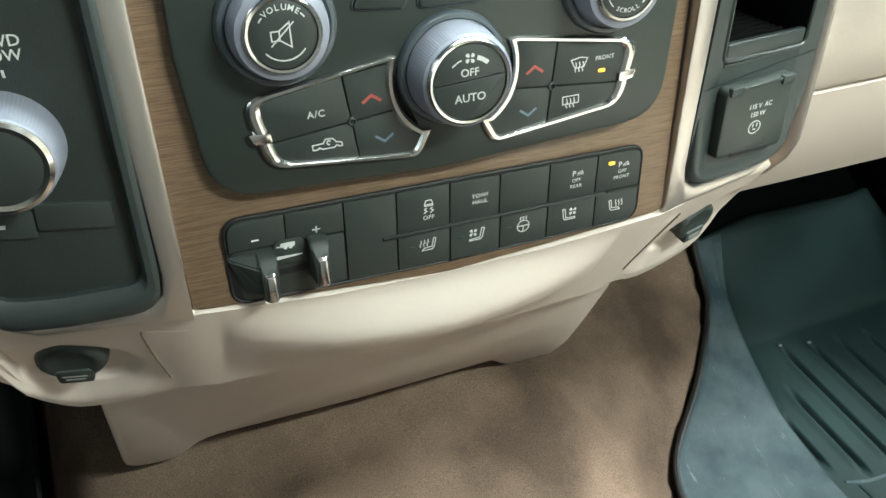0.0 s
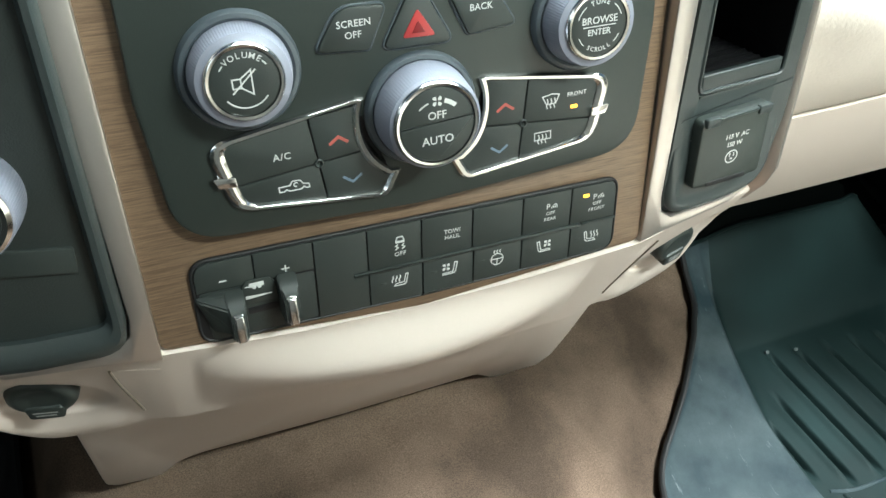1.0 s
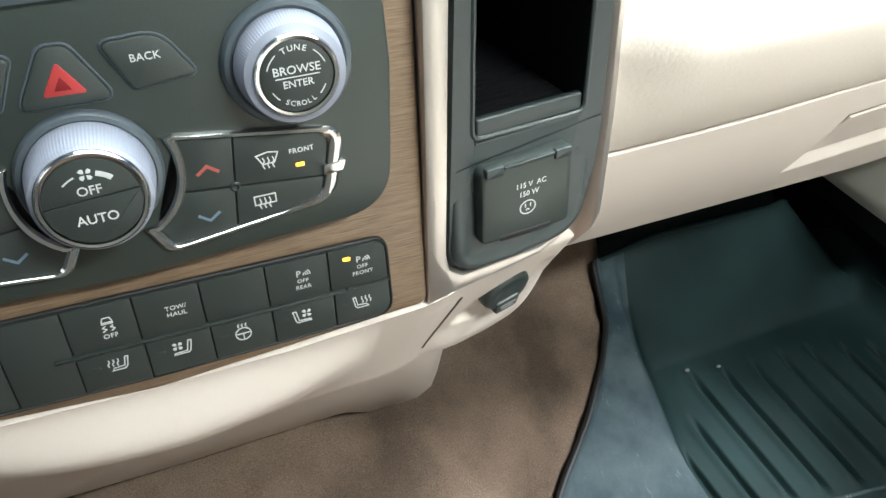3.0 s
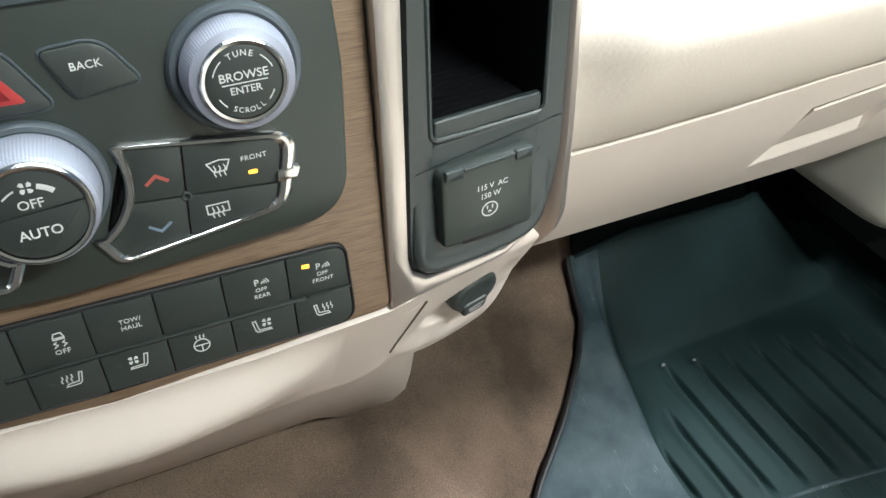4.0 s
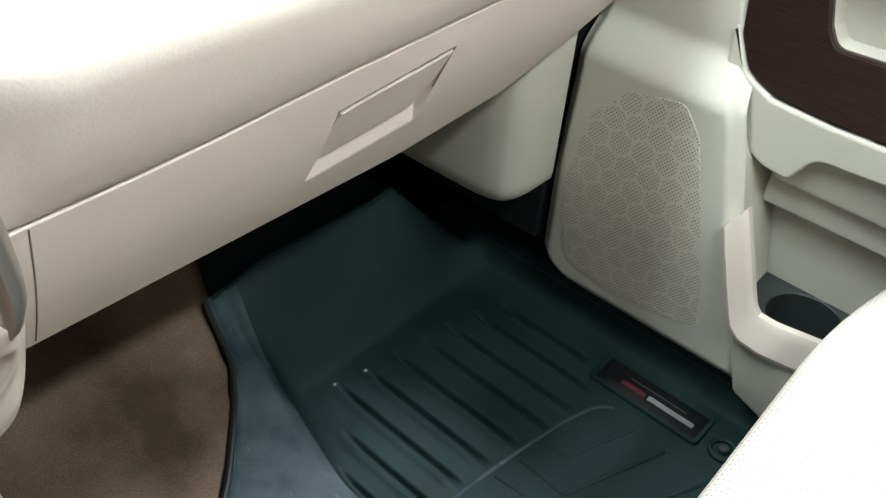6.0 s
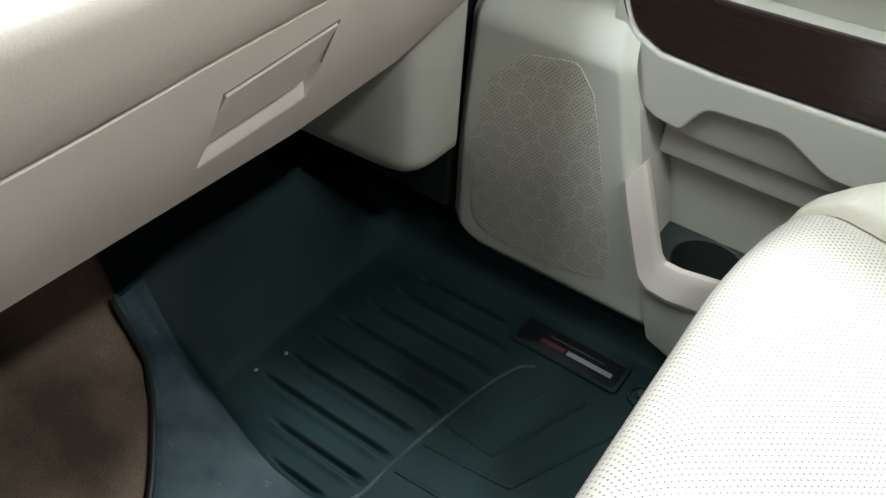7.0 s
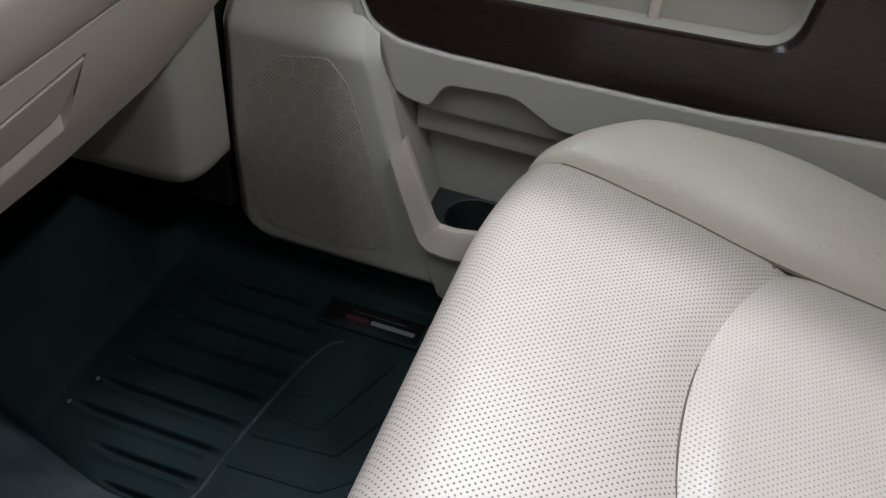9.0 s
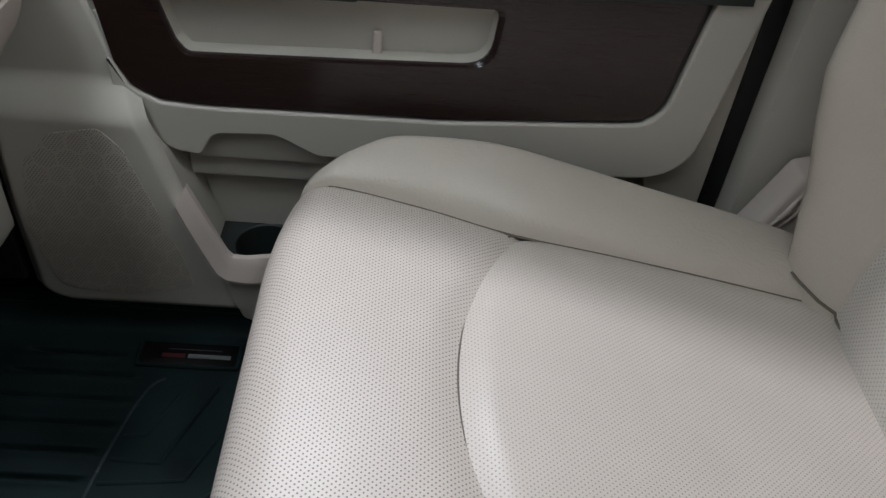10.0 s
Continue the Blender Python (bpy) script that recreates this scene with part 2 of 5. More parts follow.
def part(name, bm, material, parent, label="", sharp=38.0):
    bmesh.ops.recalc_face_normals(bm, faces=bm.faces)
    for f in bm.faces:
        f.smooth = True
    for e in bm.edges:
        if len(e.link_faces) == 2 and e.calc_face_angle(0.0) > radians(sharp):
            e.smooth = False
    me = bpy.data.meshes.new(name)
    bm.to_mesh(me)
    bm.free()
    me.materials.append(material)
    ob = new(name, me)
    if parent is not None:
        ob.parent = parent
        ob.matrix_parent_inverse = PLACED[parent.name].inverted()
    PLACED[ob.name] = Matrix.Identity(4)
    if label:
        tagged(ob, label)
    return ob


def solo(name, bm, material, label, category, group="", kind="", sharp=38.0):
    return tagged(part(name, bm, material, None, "", sharp), label, category, group, kind)


def rpoly(pts, r=0.0, seg=5):
    """Polygon with rounded corners; a point may bring its own radius as third number."""
    out, n = [], len(pts)
    for i in range(n):
        p = Vector(pts[i][:2])
        rad = pts[i][2] if len(pts[i]) > 2 else r
        a, b = Vector(pts[i - 1][:2]) - p, Vector(pts[(i + 1) % n][:2]) - p
        if rad <= 0:
            out.append(p)
            continue
        la, lb = a.length, b.length
        ang = a.angle(b)
        t = min(rad / max(math.tan(ang / 2), 1e-3), la * 0.48, lb * 0.48)
        p0, p1 = p + a.normalized() * t, p + b.normalized() * t
        for k in range(seg + 1):
            s = k / seg
            out.append((1 - s) ** 2 * p0 + 2 * s * (1 - s) * p + s * s * p1)
    return out


def area2(poly):
    return sum(poly[i - 1][0] * poly[i][1] - poly[i][0] * poly[i - 1][1] for i in range(len(poly)))


def inset(poly, d):
    """The polygon moved inwards by d."""
    s = 1.0 if area2(poly) > 0 else -1.0
    out, n = [], len(poly)
    for i in range(n):
        p, a, b = Vector(poly[i]), Vector(poly[i - 1]), Vector(poly[(i + 1) % n])
        e0, e1 = p - a, b - p
        if e0.length < 1e-9 or e1.length < 1e-9:
            out.append(p.copy())
            continue
        e0.normalize(), e1.normalize()
        n0, n1 = Vector((-e0.y, e0.x)) * s, Vector((-e1.y, e1.x)) * s
        m = n0 + n1
        if m.length < 1e-6:
            m = n0
        m.normalize()
        out.append(p + m * (d / max(m.dot(n0), 0.5)))
    return out


def clip(poly, nx, ny, c):
    """The part of the polygon where nx*x + ny*y <= c."""
    out = []
    for i in range(len(poly)):
        a, b = poly[i - 1], poly[i]
        fa, fb = nx * a[0] + ny * a[1] - c, nx * b[0] + ny * b[1] - c
        if (fa <= 0) != (fb <= 0):
            t = fa / (fa - fb)
            out.append(Vector((a[0] + (b[0] - a[0]) * t, a[1] + (b[1] - a[1]) * t)))
        if fb <= 0:
            out.append(Vector(b[:2]))
    clean = []
    for p in out:
        if not clean or (p - clean[-1]).length > 0.05:
            clean.append(p)
    return clean


def loft(bm, loops, m, cap0=False, cap1=False):
    rows = [[bm.verts.new(m @ Vector(p)) for p in lp] for lp in loops]
    n = len(rows[0])
    for a, b in zip(rows, rows[1:]):
        for i in range(n):
            j = (i + 1) % n
            bm.faces.new((a[i], a[j], b[j], b[i]))
    if cap0:
        bm.faces.new(rows[0])
    if cap1:
        bm.faces.new(rows[-1])


def slab(poly, d0, d1, m, bev=0.6, dome=0.0, bm=None):
    bm = bm or bmesh.new()
    lp = [(poly, d0), (poly, d1 - bev), (inset(poly, bev * 0.3), d1 - bev * 0.3), (inset(poly, bev), d1)]
    loft(bm, [[(p[0], p[1], d) for p in q] for q, d in lp], m, True, True)
    return bm


def ring(outer, inner, d0, d1, m, bev=0.5, bm=None):
    bm = bm or bmesh.new()

    def mix(a, b, k):
        return [Vector(p[:2]).lerp(Vector(q[:2]), k) for p, q in zip(a, b)]

    w = sum((Vector(p[:2]) - Vector(q[:2])).length for p, q in zip(outer, inner)) / len(outer)
    k = min(0.35, bev / max(w, 1e-6))
    lp = [(outer, d0), (outer, d1 - bev), (mix(outer, inner, k), d1), (mix(inner, outer, k), d1), (inner, d1 - bev), (inner, d0), (outer, d0)]
    loft(bm, [[(p[0], p[1], d) for p in q] for q, d in lp], m)
    bmesh.ops.remove_doubles(bm, verts=bm.verts, dist=1e-7)
    return bm


def lathe(profile, cx, cy, m, n=48, ripple=0.0, bm=None):
    bm = bm or bmesh.new()
    loops = []
    for r, d in profile:
        loops.append([(cx + (r + ripple * (1 if i % 2 else -1)) * math.cos(2 * math.pi * i / n), cy + (r + ripple * (1 if i % 2 else -1)) * math.sin(2 * math.pi * i / n), d) for i in range(n)])
    loft(bm, loops, m, True, True)
    return bm


def arc(cx, cy, r, a0, a1, n=14):
    return [(cx + r * math.cos(radians(a0 + (a1 - a0) * i / n)), cy + r * math.sin(radians(a0 + (a1 - a0) * i / n))) for i in range(n + 1)]


def ribbon(lines, width, d, m, thick=0.12, bm=None):
    """Printed lines: mitred ribbons of small thickness."""
    bm = bm or bmesh.new()
    for k, line in enumerate(lines):
        p = [Vector(q[:2]) for q in line]
        closed = (p[0] - p[-1]).length < 1e-6
        if closed:
            p = p[:-1]
        n = len(p)
        top = d + thick + 0.015 * k
        rows = []
        for i in range(n):
            a = p[i - 1] if (i > 0 or closed) else None
            b = p[(i + 1) % n] if (i < n - 1 or closed) else None
            e0 = (p[i] - a).normalized() if a is not None else (b - p[i]).normalized()
            e1 = (b - p[i]).normalized() if b is not None else e0
            n0, n1 = Vector((-e0.y, e0.x)), Vector((-e1.y, e1.x))
            mm = n0 + n1
            mm = mm.normalized() if mm.length > 1e-6 else n0
            o = mm * (width / 2 / max(mm.dot(n0), 0.45))
            rows.append([bm.verts.new(m @ Vector((q.x, q.y, z))) for q, z in ((p[i] - o, d), (p[i] - o, top), (p[i] + o, top), (p[i] + o, d))])
        idx = list(range(n)) + ([0] if closed else [])
        for i, j in zip(idx, idx[1:]):
            for q in range(4):
                bm.faces.new((rows[i][q], rows[j][q], rows[j][(q + 1) % 4], rows[i][(q + 1) % 4]))
        if not closed:
            bm.faces.new(rows[0]), bm.faces.new(rows[-1])
    return bm


def text_mesh(body, size, u, v, d, m, spacing=1.0, turn=0.0, bm=None, align="CENTER", shear=0.0):
    """A word in the built-in font, as flat mesh; size is the height of a capital."""
    bm = bm or bmesh.new()
    cu = bpy.data.curves.new("word", "FONT")
    cu.body, cu.size, cu.align_x, cu.align_y, cu.space_character, cu.shear = body, size / 0.69, align, "CENTER", spacing, shear
    cu.offset, cu.extrude, cu.resolution_u = size * 0.012, 0.05, 3
    ob = new("word", cu)
    bpy.context.view_layer.update()
    me = bpy.data.meshes.new_from_object(ob.evaluated_get(bpy.context.evaluated_depsgraph_get()))
    me.transform(m @ pose(u, v, d + 0.06, 0, 0, turn))
    bm.from_mesh(me)
    bpy.data.objects.remove(ob)
    bpy.data.curves.remove(cu)
    bpy.data.meshes.remove(me)
    return bm


def arc_text(body, size, cx, cy, r, mid, step, d, m, bm=None):
    """Letters set round an arc, upright at its top (r > 0) or its foot (r < 0)."""
    bm = bm or bmesh.new()
    n = len(body)
    for i, ch in enumerate(body):
        k = i - (n - 1) / 2
        if r > 0:
            a = mid - k * step
            text_mesh(ch, size, cx + r * math.cos(radians(a)), cy + r * math.sin(radians(a)), d, m, 1.0, a - 90, bm)
        else:
            a = mid + k * step
            text_mesh(ch, size, cx - r * math.cos(radians(a)), cy - r * math.sin(radians(a)), d, m, 1.0, a + 90, bm)
    return bm


def grid(fn, nu, nv, bm=None):
    """A sheet of (nu+1) x (nv+1) points fn(s, t), s and t in 0..1."""
    bm = bm or bmesh.new()
    vs = [[bm.verts.new(fn(i / nu, j / nv)) for j in range(nv + 1)] for i in range(nu + 1)]
    for i in range(nu):
        for j in range(nv):
            bm.faces.new((vs[i][j], vs[i + 1][j], vs[i + 1][j + 1], vs[i][j + 1]))
    return bm


def thicken(bm, depth, front=None):
    """Gives a sheet a back, so that it is no thinner than depth; front is the way that its face looks."""
    bmesh.ops.recalc_face_normals(bm, faces=bm.faces)
    total = Vector((0, 0, 0))
    for f in bm.faces:
        total += f.normal * f.calc_area()
    if total.dot(Vector(front or (-0.4, -0.5, 1.0))) < 0:
        bmesh.ops.reverse_faces(bm, faces=bm.faces[:])
    bm.normal_update()
    faces, verts = bm.faces[:], bm.verts[:]
    border = [(l.vert, l.link_loop_next.vert) for e in bm.edges if len(e.link_loops) == 1 for l in e.link_loops]
    back = {v: bm.verts.new(v.co - v.normal * depth) for v in verts}
    for f in faces:
        bm.faces.new([back[v] for v in reversed(f.verts)])
    for a, b in border:
        bm.faces.new((b, a, back[a], back[b]))
    return bm


def box(x0, x1, y0, y1, z0, z1, bev=0.0, bm=None, m=Matrix.Identity(4)):
    bm = bm or bmesh.new()
    tmp = bmesh.new()
    bmesh.ops.create_cube(tmp, size=1.0)
    tmp.transform(Matrix.Translation(((x0 + x1) / 2, (y0 + y1) / 2, (z0 + z1) / 2)) @ Matrix.Diagonal((x1 - x0, y1 - y0, z1 - z0, 1)))
    if bev > 0:
        bmesh.ops.bevel(tmp, geom=tmp.edges[:], offset=bev, segments=3, profile=0.5, affect="EDGES")
    tmp.transform(m)
    me = bpy.data.meshes.new("box")
    tmp.to_mesh(me)
    tmp.free()
    bm.from_mesh(me)
    bpy.data.meshes.remove(me)
    return bm


def spline(pts, n):
    """Catmull-Rom curve through points, n steps a stretch."""
    p = [Vector(q) for q in pts]
    p = [p[0] * 2 - p[1]] + p + [p[-1] * 2 - p[-2]]
    out = []
    for i in range(1, len(p) - 2):
        a, b, c, d = p[i - 1:i + 3]
        for k in range(n):
            t = k / n
            out.append(0.5 * (2 * b + (c - a) * t + (2 * a - 5 * b + 4 * c - d) * t * t + (3 * b - a - 3 * c + d) * t ** 3))
    out.append(p[-2])
    return out


def tube(pts, r, n=8, bm=None, flat=1.0):
    bm = bm or bmesh.new()
    p = [Vector(q) for q in pts]
    loops = []
    for i, q in enumerate(p):
        d = (p[min(i + 1, len(p) - 1)] - p[max(i - 1, 0)]).normalized()
        side = d.cross(Vector((0, 0, 1)))
        side = side.normalized() if side.length > 1e-4 else Vector((1, 0, 0))
        up = side.cross(d)
        loops.append([q + side * r * math.cos(2 * math.pi * k / n) + up * r * flat * math.sin(2 * math.pi * k / n) for k in range(n)])
    loft(bm, loops, Matrix.Identity(4), True, True)
    return bm


def smooth(a, b, x):
    t = min(1.0, max(0.0, (x - a) / (b - a)))
    return t * t * (3 - 2 * t)


def lerp(a, b, t):
    return a + (b - a) * t


def table(pairs, x):
    """Piecewise linear look-up."""
    if x <= pairs[0][0]:
        return pairs[0][1]
    for (a, va), (b, vb) in zip(pairs, pairs[1:]):
        if x <= b:
            return va + (vb - va) * (x - a) / (b - a)
    return pairs[-1][1]


MID = 12.0


def face_frame(x, y, z, lean, yaw, u, v, scale=0.001, roll=0.0):
    """A frame in millimetres across, up and out of a face: (u, v, 0) lies at (x, y, z); the face leans forward and turns."""
    a = radians(lean)
    m = Matrix(((1, 0, 0, 0), (0, math.sin(a), -math.cos(a), 0), (0, math.cos(a), math.sin(a), 0), (0, 0, 0, 1)))
    return pose(x, y, z, 0, 0, yaw) @ m @ pose(0, 0, 0, 0, 0, roll) @ Matrix.Diagonal((scale, scale, scale, 1)) @ Matrix.Translation((-u, -v, 0))


# the centre stack turns a little towards the driver; the radio panel leans more, the side pods sweep back
STACK = face_frame(0.012, 0.0005, 0.44, 7.0, -2.0, 12, 0, 0.001, 0.8)
RADIO = face_frame(0.0110, 0.0063, 0.5142, 9.8, -2.9, 12, 72, 0.000975, 2.0)
POD = face_frame(0.187, 0.0092, 0.5156, 6.0, 5.0, 187, 76)
POD_LEFT = face_frame(-0.163, 0.0108, 0.5156, 6.0, -5.0, -163, 76)


def sweep(x):
    """How far the face lies back, from side to side."""
    return 0.0005 - 0.035 * (x - 0.012) + 0.122 * max(0.0, x - 0.147) + 0.052 * max(0.0, -0.123 - x)


def move_parts(ob, m):
    for k in ob.children_recursive:
        k.data.transform(m)


def mirror(pts):
    return [(2 * MID - p[0], *p[1:]) for p in pts]


# ---- the centre stack ----
def silver_side(sign):
    # satin strip between the wood and the side pod, widening into a foot along the pod's lower edge
    p = [(138, 165), (149.5, 165), (147.0, 14), (148.6, 5, 3), (156, -0.6, 4), (200, -0.6), (212, 5.0), (213, 2.0), (200, -4.5), (150, -9.0), (137.4, -12), (137.4, 20)]
    return rpoly(p if sign > 0 else mirror(p), 0.0, 3)


def build_stack():
    st = thing("center_stack", (0.012, 0.0, 0.42), "brown wood-veneer surround with satin silver edges in the dashboard middle", "dashboard trim")
    body = rpoly([(-115.5, 170), (-113.2, -8, 5), (MID, -19, 80), (137.2, -11, 5), (137.5, 170)], 0, 10)
    wood = slab(body, -12, 0.0, STACK, 0.8)
    for q in wood.verts:
        q.co.y += 0.062 * max(0.0, q.co.z - 0.48)
    part("wood_trim", wood, WOOD, st, "brown straight-grained wood veneer")
    for s in (1, -1):
        trim = slab(silver_side(s), -25, 2.0, STACK, 1.2)
        for q in trim.verts:
            q.co.y += sweep(q.co.x) - 0.0005 + 0.035 * (q.co.x - 0.012)
        part("silver_trim", trim, SATIN, st, "satin silver strip")
    # edge of the screen above
    part("screen", slab(rpoly([(-84, 152), (108, 152), (112, 185), (-88, 185)], 3), 1.5, 3.2, STACK, 0.5), SCREEN_REFLECT, st, "dark glass screen with its grey-blue reflection in the colour")


build_stack()


def build_knob(panel, name, u, v, r_base, r_barrel, r_face, tall, prints, label, split=False):
    k = part(name, lathe([(r_base + 2.4, 0.8), (r_base + 2.2, 3.0), (r_base + 1.2, 4.6), (r_base - 0.4, 5.0), (r_base - 1.6, 4.0)], u, v, STACK, 64), KNOB_BASE, panel, label)
    n = 220
    part("grip", lathe([(r_barrel + 0.8, 3.2), (r_barrel + 0.6, 6), (r_barrel - 0.2, tall * 0.62), (r_barrel - 1.2, tall - 2.4), (r_face + 2.2, tall - 1.4)], u, v, STACK, n, 0.07), FROST, k, "ribbed frosted silver grip", 15)
    part("chrome_ring", lathe([(r_face + 2.6, tall - 2.6), (r_face + 2.3, tall - 0.7), (r_face + 1.4, tall + 0.2), (r_face + 0.4, tall), (r_face + 0.1, tall - 1.4)], u, v, STACK, 64), CHROME, k, "polished chrome ring")
    if not split:
        part("cap", lathe([(r_face + 0.2, tall - 2.5), (r_face, tall - 0.7), (r_face - 0.8, tall - 0.3), (r_face * 0.4, tall - 0.15)], u, v, STACK, 64), BUTTON, k, "matt black cap")
    else:
        circle = [Vector((u + (r_face + 0.1) * math.cos(2 * math.pi * i / 64), v + (r_face + 0.1) * math.sin(2 * math.pi * i / 64))) for i in range(64)]
        for sg in (1, -1):
            half = inset(clip(circle, 0.06 * sg, -1.0 * sg, 0.06 * sg * u - sg * (v + 1.0)), 0.25)
            part("push_button", slab(half, tall - 2.5, tall - 0.3, STACK, 0.5), BUTTON, k, "matt black half-round push button")
        part("button_gap", lathe([(r_face, tall - 3.0), (r_face, tall - 2.2)], u, v, STACK, 48), BLACK, k)
    part("print", prints(u, v, tall - (0.3 if split else 0.1)), PRINT, k, "white printed symbols")
    return k


def volume_print(u, v, d):
    bm = arc_text("VOLUME", 2.3, u, v, 10.6, 90, 14.5, d, STACK)
    ribbon([arc(u, v, 10.6, 146, 134, 3), arc(u, v, 10.6, 46, 34, 3), arc(u, v, 9.8, 218, 322, 18)], 0.55, d, STACK, 0.1, bm)
    ribbon([[(u - 4.8, v - 1.8), (u - 4.8, v + 1.8), (u - 1.6, v + 1.8), (u + 2.6, v + 4.8), (u + 2.6, v - 4.8), (u - 1.6, v - 1.8), (u - 4.8, v - 1.8)], [(u - 1.6, v + 1.8), (u - 1.6, v - 1.8)], [(u - 5.2, v - 3.8), (u + 4.4, v + 4.8)]], 0.55, d, STACK, 0.1, bm)
    return bm


def tune_print(u, v, d):
    bm = arc_text("TUNE", 2.1, u, v, 10.4, 90, 14.0, d, STACK)
    arc_text("SCROLL", 1.9, u, v, -10.2, 270, 11.5, d, STACK, bm)
    text_mesh("BROWSE", 3.0, u, v + 2.5, d, STACK, 1.0, 0, bm)
    text_mesh("ENTER", 2.6, u, v - 2.6, d, STACK, 1.0, 0, bm)
    ribbon([[(u - 8, v), (u + 8, v)], arc(u, v, 11.0, 160, 128, 6), arc(u, v, 11.0, 52, 20, 6), arc(u, v, 10.6, 205, 226, 4), arc(u, v, 10.6, 314, 335, 4)], 0.4, d, STACK, 0.1, bm)
    return bm


def fan_blades(u, v, r, d, bm, m=STACK):
    for i in range(4):
        a = 45 + 90 * i
        p = [(u + r * 0.18 * math.cos(radians(a)), v + r * 0.18 * math.sin(radians(a)))] + [(u + rr * math.cos(radians(a + da)), v + rr * math.sin(radians(a + da))) for rr, da in ((r * 0.75, -34), (r, -12), (r, 14), (r * 0.62, 24))]
        slab([Vector(q) for q in p], d, d + 0.12 + 0.01 * i, m, 0.02, 0, bm)
    return bm


def fan_print(u, v, d):
    bm = text_mesh("OFF", 3.3, u, v + 4.2, d, STACK)
    text_mesh("AUTO", 3.5, u, v - 6.8, d, STACK, 1.0, 0, bm)
    fan_blades(u + 0.2, v + 10.4, 2.5, d, bm)
    ribbon([arc(u, v - 1.0, 11.6, 132, 108, 6)], 0.6, d, STACK, 0.1, bm)
    w = arc(u, v - 1.0, 12.7, 73, 46, 6) + arc(u, v - 1.0, 10.8, 46, 73, 6)
    slab([Vector(q) for q in w], d, d + 0.12, STACK, 0.02, 0, bm)
    return bm


def print_of(kind, u, v, d):
    """Small white symbols on the keys."""
    k = 0.5
    if kind == "up":
        return ribbon([[(u - 4.2, v - 1.6), (u, v + 1.4), (u + 4.2, v - 1.6)]], 1.3, d, STACK)
    if kind == "down":
        return ribbon([[(u - 4.2, v + 1.6), (u, v - 1.4), (u + 4.2, v + 1.6)]], 1.1, d, STACK)
    if kind == "ac":
        return text_mesh("A/C", 3.0, u, v, d, STACK, 1.12)
    if kind == "truck":
        bm = ribbon([[(u - 6.4, v - 1.6), (u - 6.6, v + 0.6), (u - 1.8, v + 0.8), (u - 0.6, v + 2.6), (u + 2.8, v + 2.4), (u + 4.0, v + 0.6), (u + 6.4, v + 0.1), (u + 6.6, v - 1.6), (u + 5.2, v - 1.7), (u + 4.2, v - 0.8), (u + 3.0, v - 1.8), (u - 2.2, v - 1.8), (u - 3.4, v - 0.9), (u - 4.6, v - 1.7), (u - 6.4, v - 1.6)], arc(u + 0.8, v + 0.7, 0.9, 30, 290, 8)], k, d, STACK)
        return bm
    if kind == "front":
        bm = ribbon([[(u - 4.6, v + 2.4), (u - 2.4, v - 1.6), (u + 2.2, v - 1.4), (u + 4.0, v + 2.6), (u + 0.2, v + 3.3), (u - 4.6, v + 2.4)]] + [[(u - 2 + 1.9 * i, v - 3.6), (u - 2.5 + 1.9 * i, v - 2.0), (u - 1.7 + 1.9 * i, v - 0.4), (u - 2.2 + 1.9 * i, v + 1.2)] for i in range(3)], k, d, STACK)
        return text_mesh("FRONT", 2.0, u + 13.2, v + 1.4, d, STACK, 1.1, 0, bm)
    if kind == "rear":
        return ribbon([[(u - 4.2, v - 1.4), (u - 4.2, v + 2.4), (u + 4.2, v + 2.4), (u + 4.2, v - 1.4), (u - 4.2, v - 1.4)]] + [[(u - 2 + 1.9 * i, v - 3.4), (u - 2.5 + 1.9 * i, v - 1.9), (u - 1.7 + 1.9 * i, v - 0.4), (u - 2.2 + 1.9 * i, v + 1.3)] for i in range(3)], k, d, STACK)
    if kind in ("heat", "heat_r", "cool", "cool_r"):
        s = -1 if kind.endswith("_r") else 1
        if kind.startswith("heat"):
            lines = [[(u + s * 3.2, v + 3.4), (u + s * 2.4, v - 1.2), (u - s * 1.8, v - 1.6), (u - s * 2.6, v - 2.8), (u + s * 2.4, v - 2.8), (u + s * 3.4, v - 1.8), (u + s * 4.4, v + 3.2), (u + s * 3.2, v + 3.4)]]
            lines += [[(u - s * 3.6 + s * 1.8 * i, v - 0.6), (u - s * 3.9 + s * 1.8 * i, v + 0.8), (u - s * 3.1 + s * 1.8 * i, v + 1.8), (u - s * 3.3 + s * 1.8 * i, v + 3.2)] for i in range(3)]
            return ribbon(lines, k, d, STACK)
        bm = ribbon([[(u + s * 3.0, v + 3.4), (u + s * 2.0, v - 2.0), (u - s * 3.2, v - 2.2), (u - s * 3.4, v - 3.0), (u + s * 2.6, v - 3.0), (u + s * 3.4, v - 2.0), (u + s * 4.4, v + 3.2), (u + s * 3.0, v + 3.4)]], k, d, STACK)
        return fan_blades(u - s * 1.6, v + 1.4, 2.4, d, bm)
    if kind == "wheel":
        bm = ribbon([arc(u, v - 0.6, 3.3, 0, 360, 24), [(u - 3.2, v - 0.4), (u + 3.2, v - 0.4)], [(u, v - 0.6), (u, v - 3.8)]] + [[(u - 1.6 + 1.6 * i, v + 3.2), (u - 1.9 + 1.6 * i, v + 4.2), (u - 1.4 + 1.6 * i, v + 5.0)] for i in range(3)], k, d, STACK)
        return bm
    if kind == "esc":
        bm = text_mesh("OFF", 2.2, u, v - 4.4, d, STACK, 1.08)
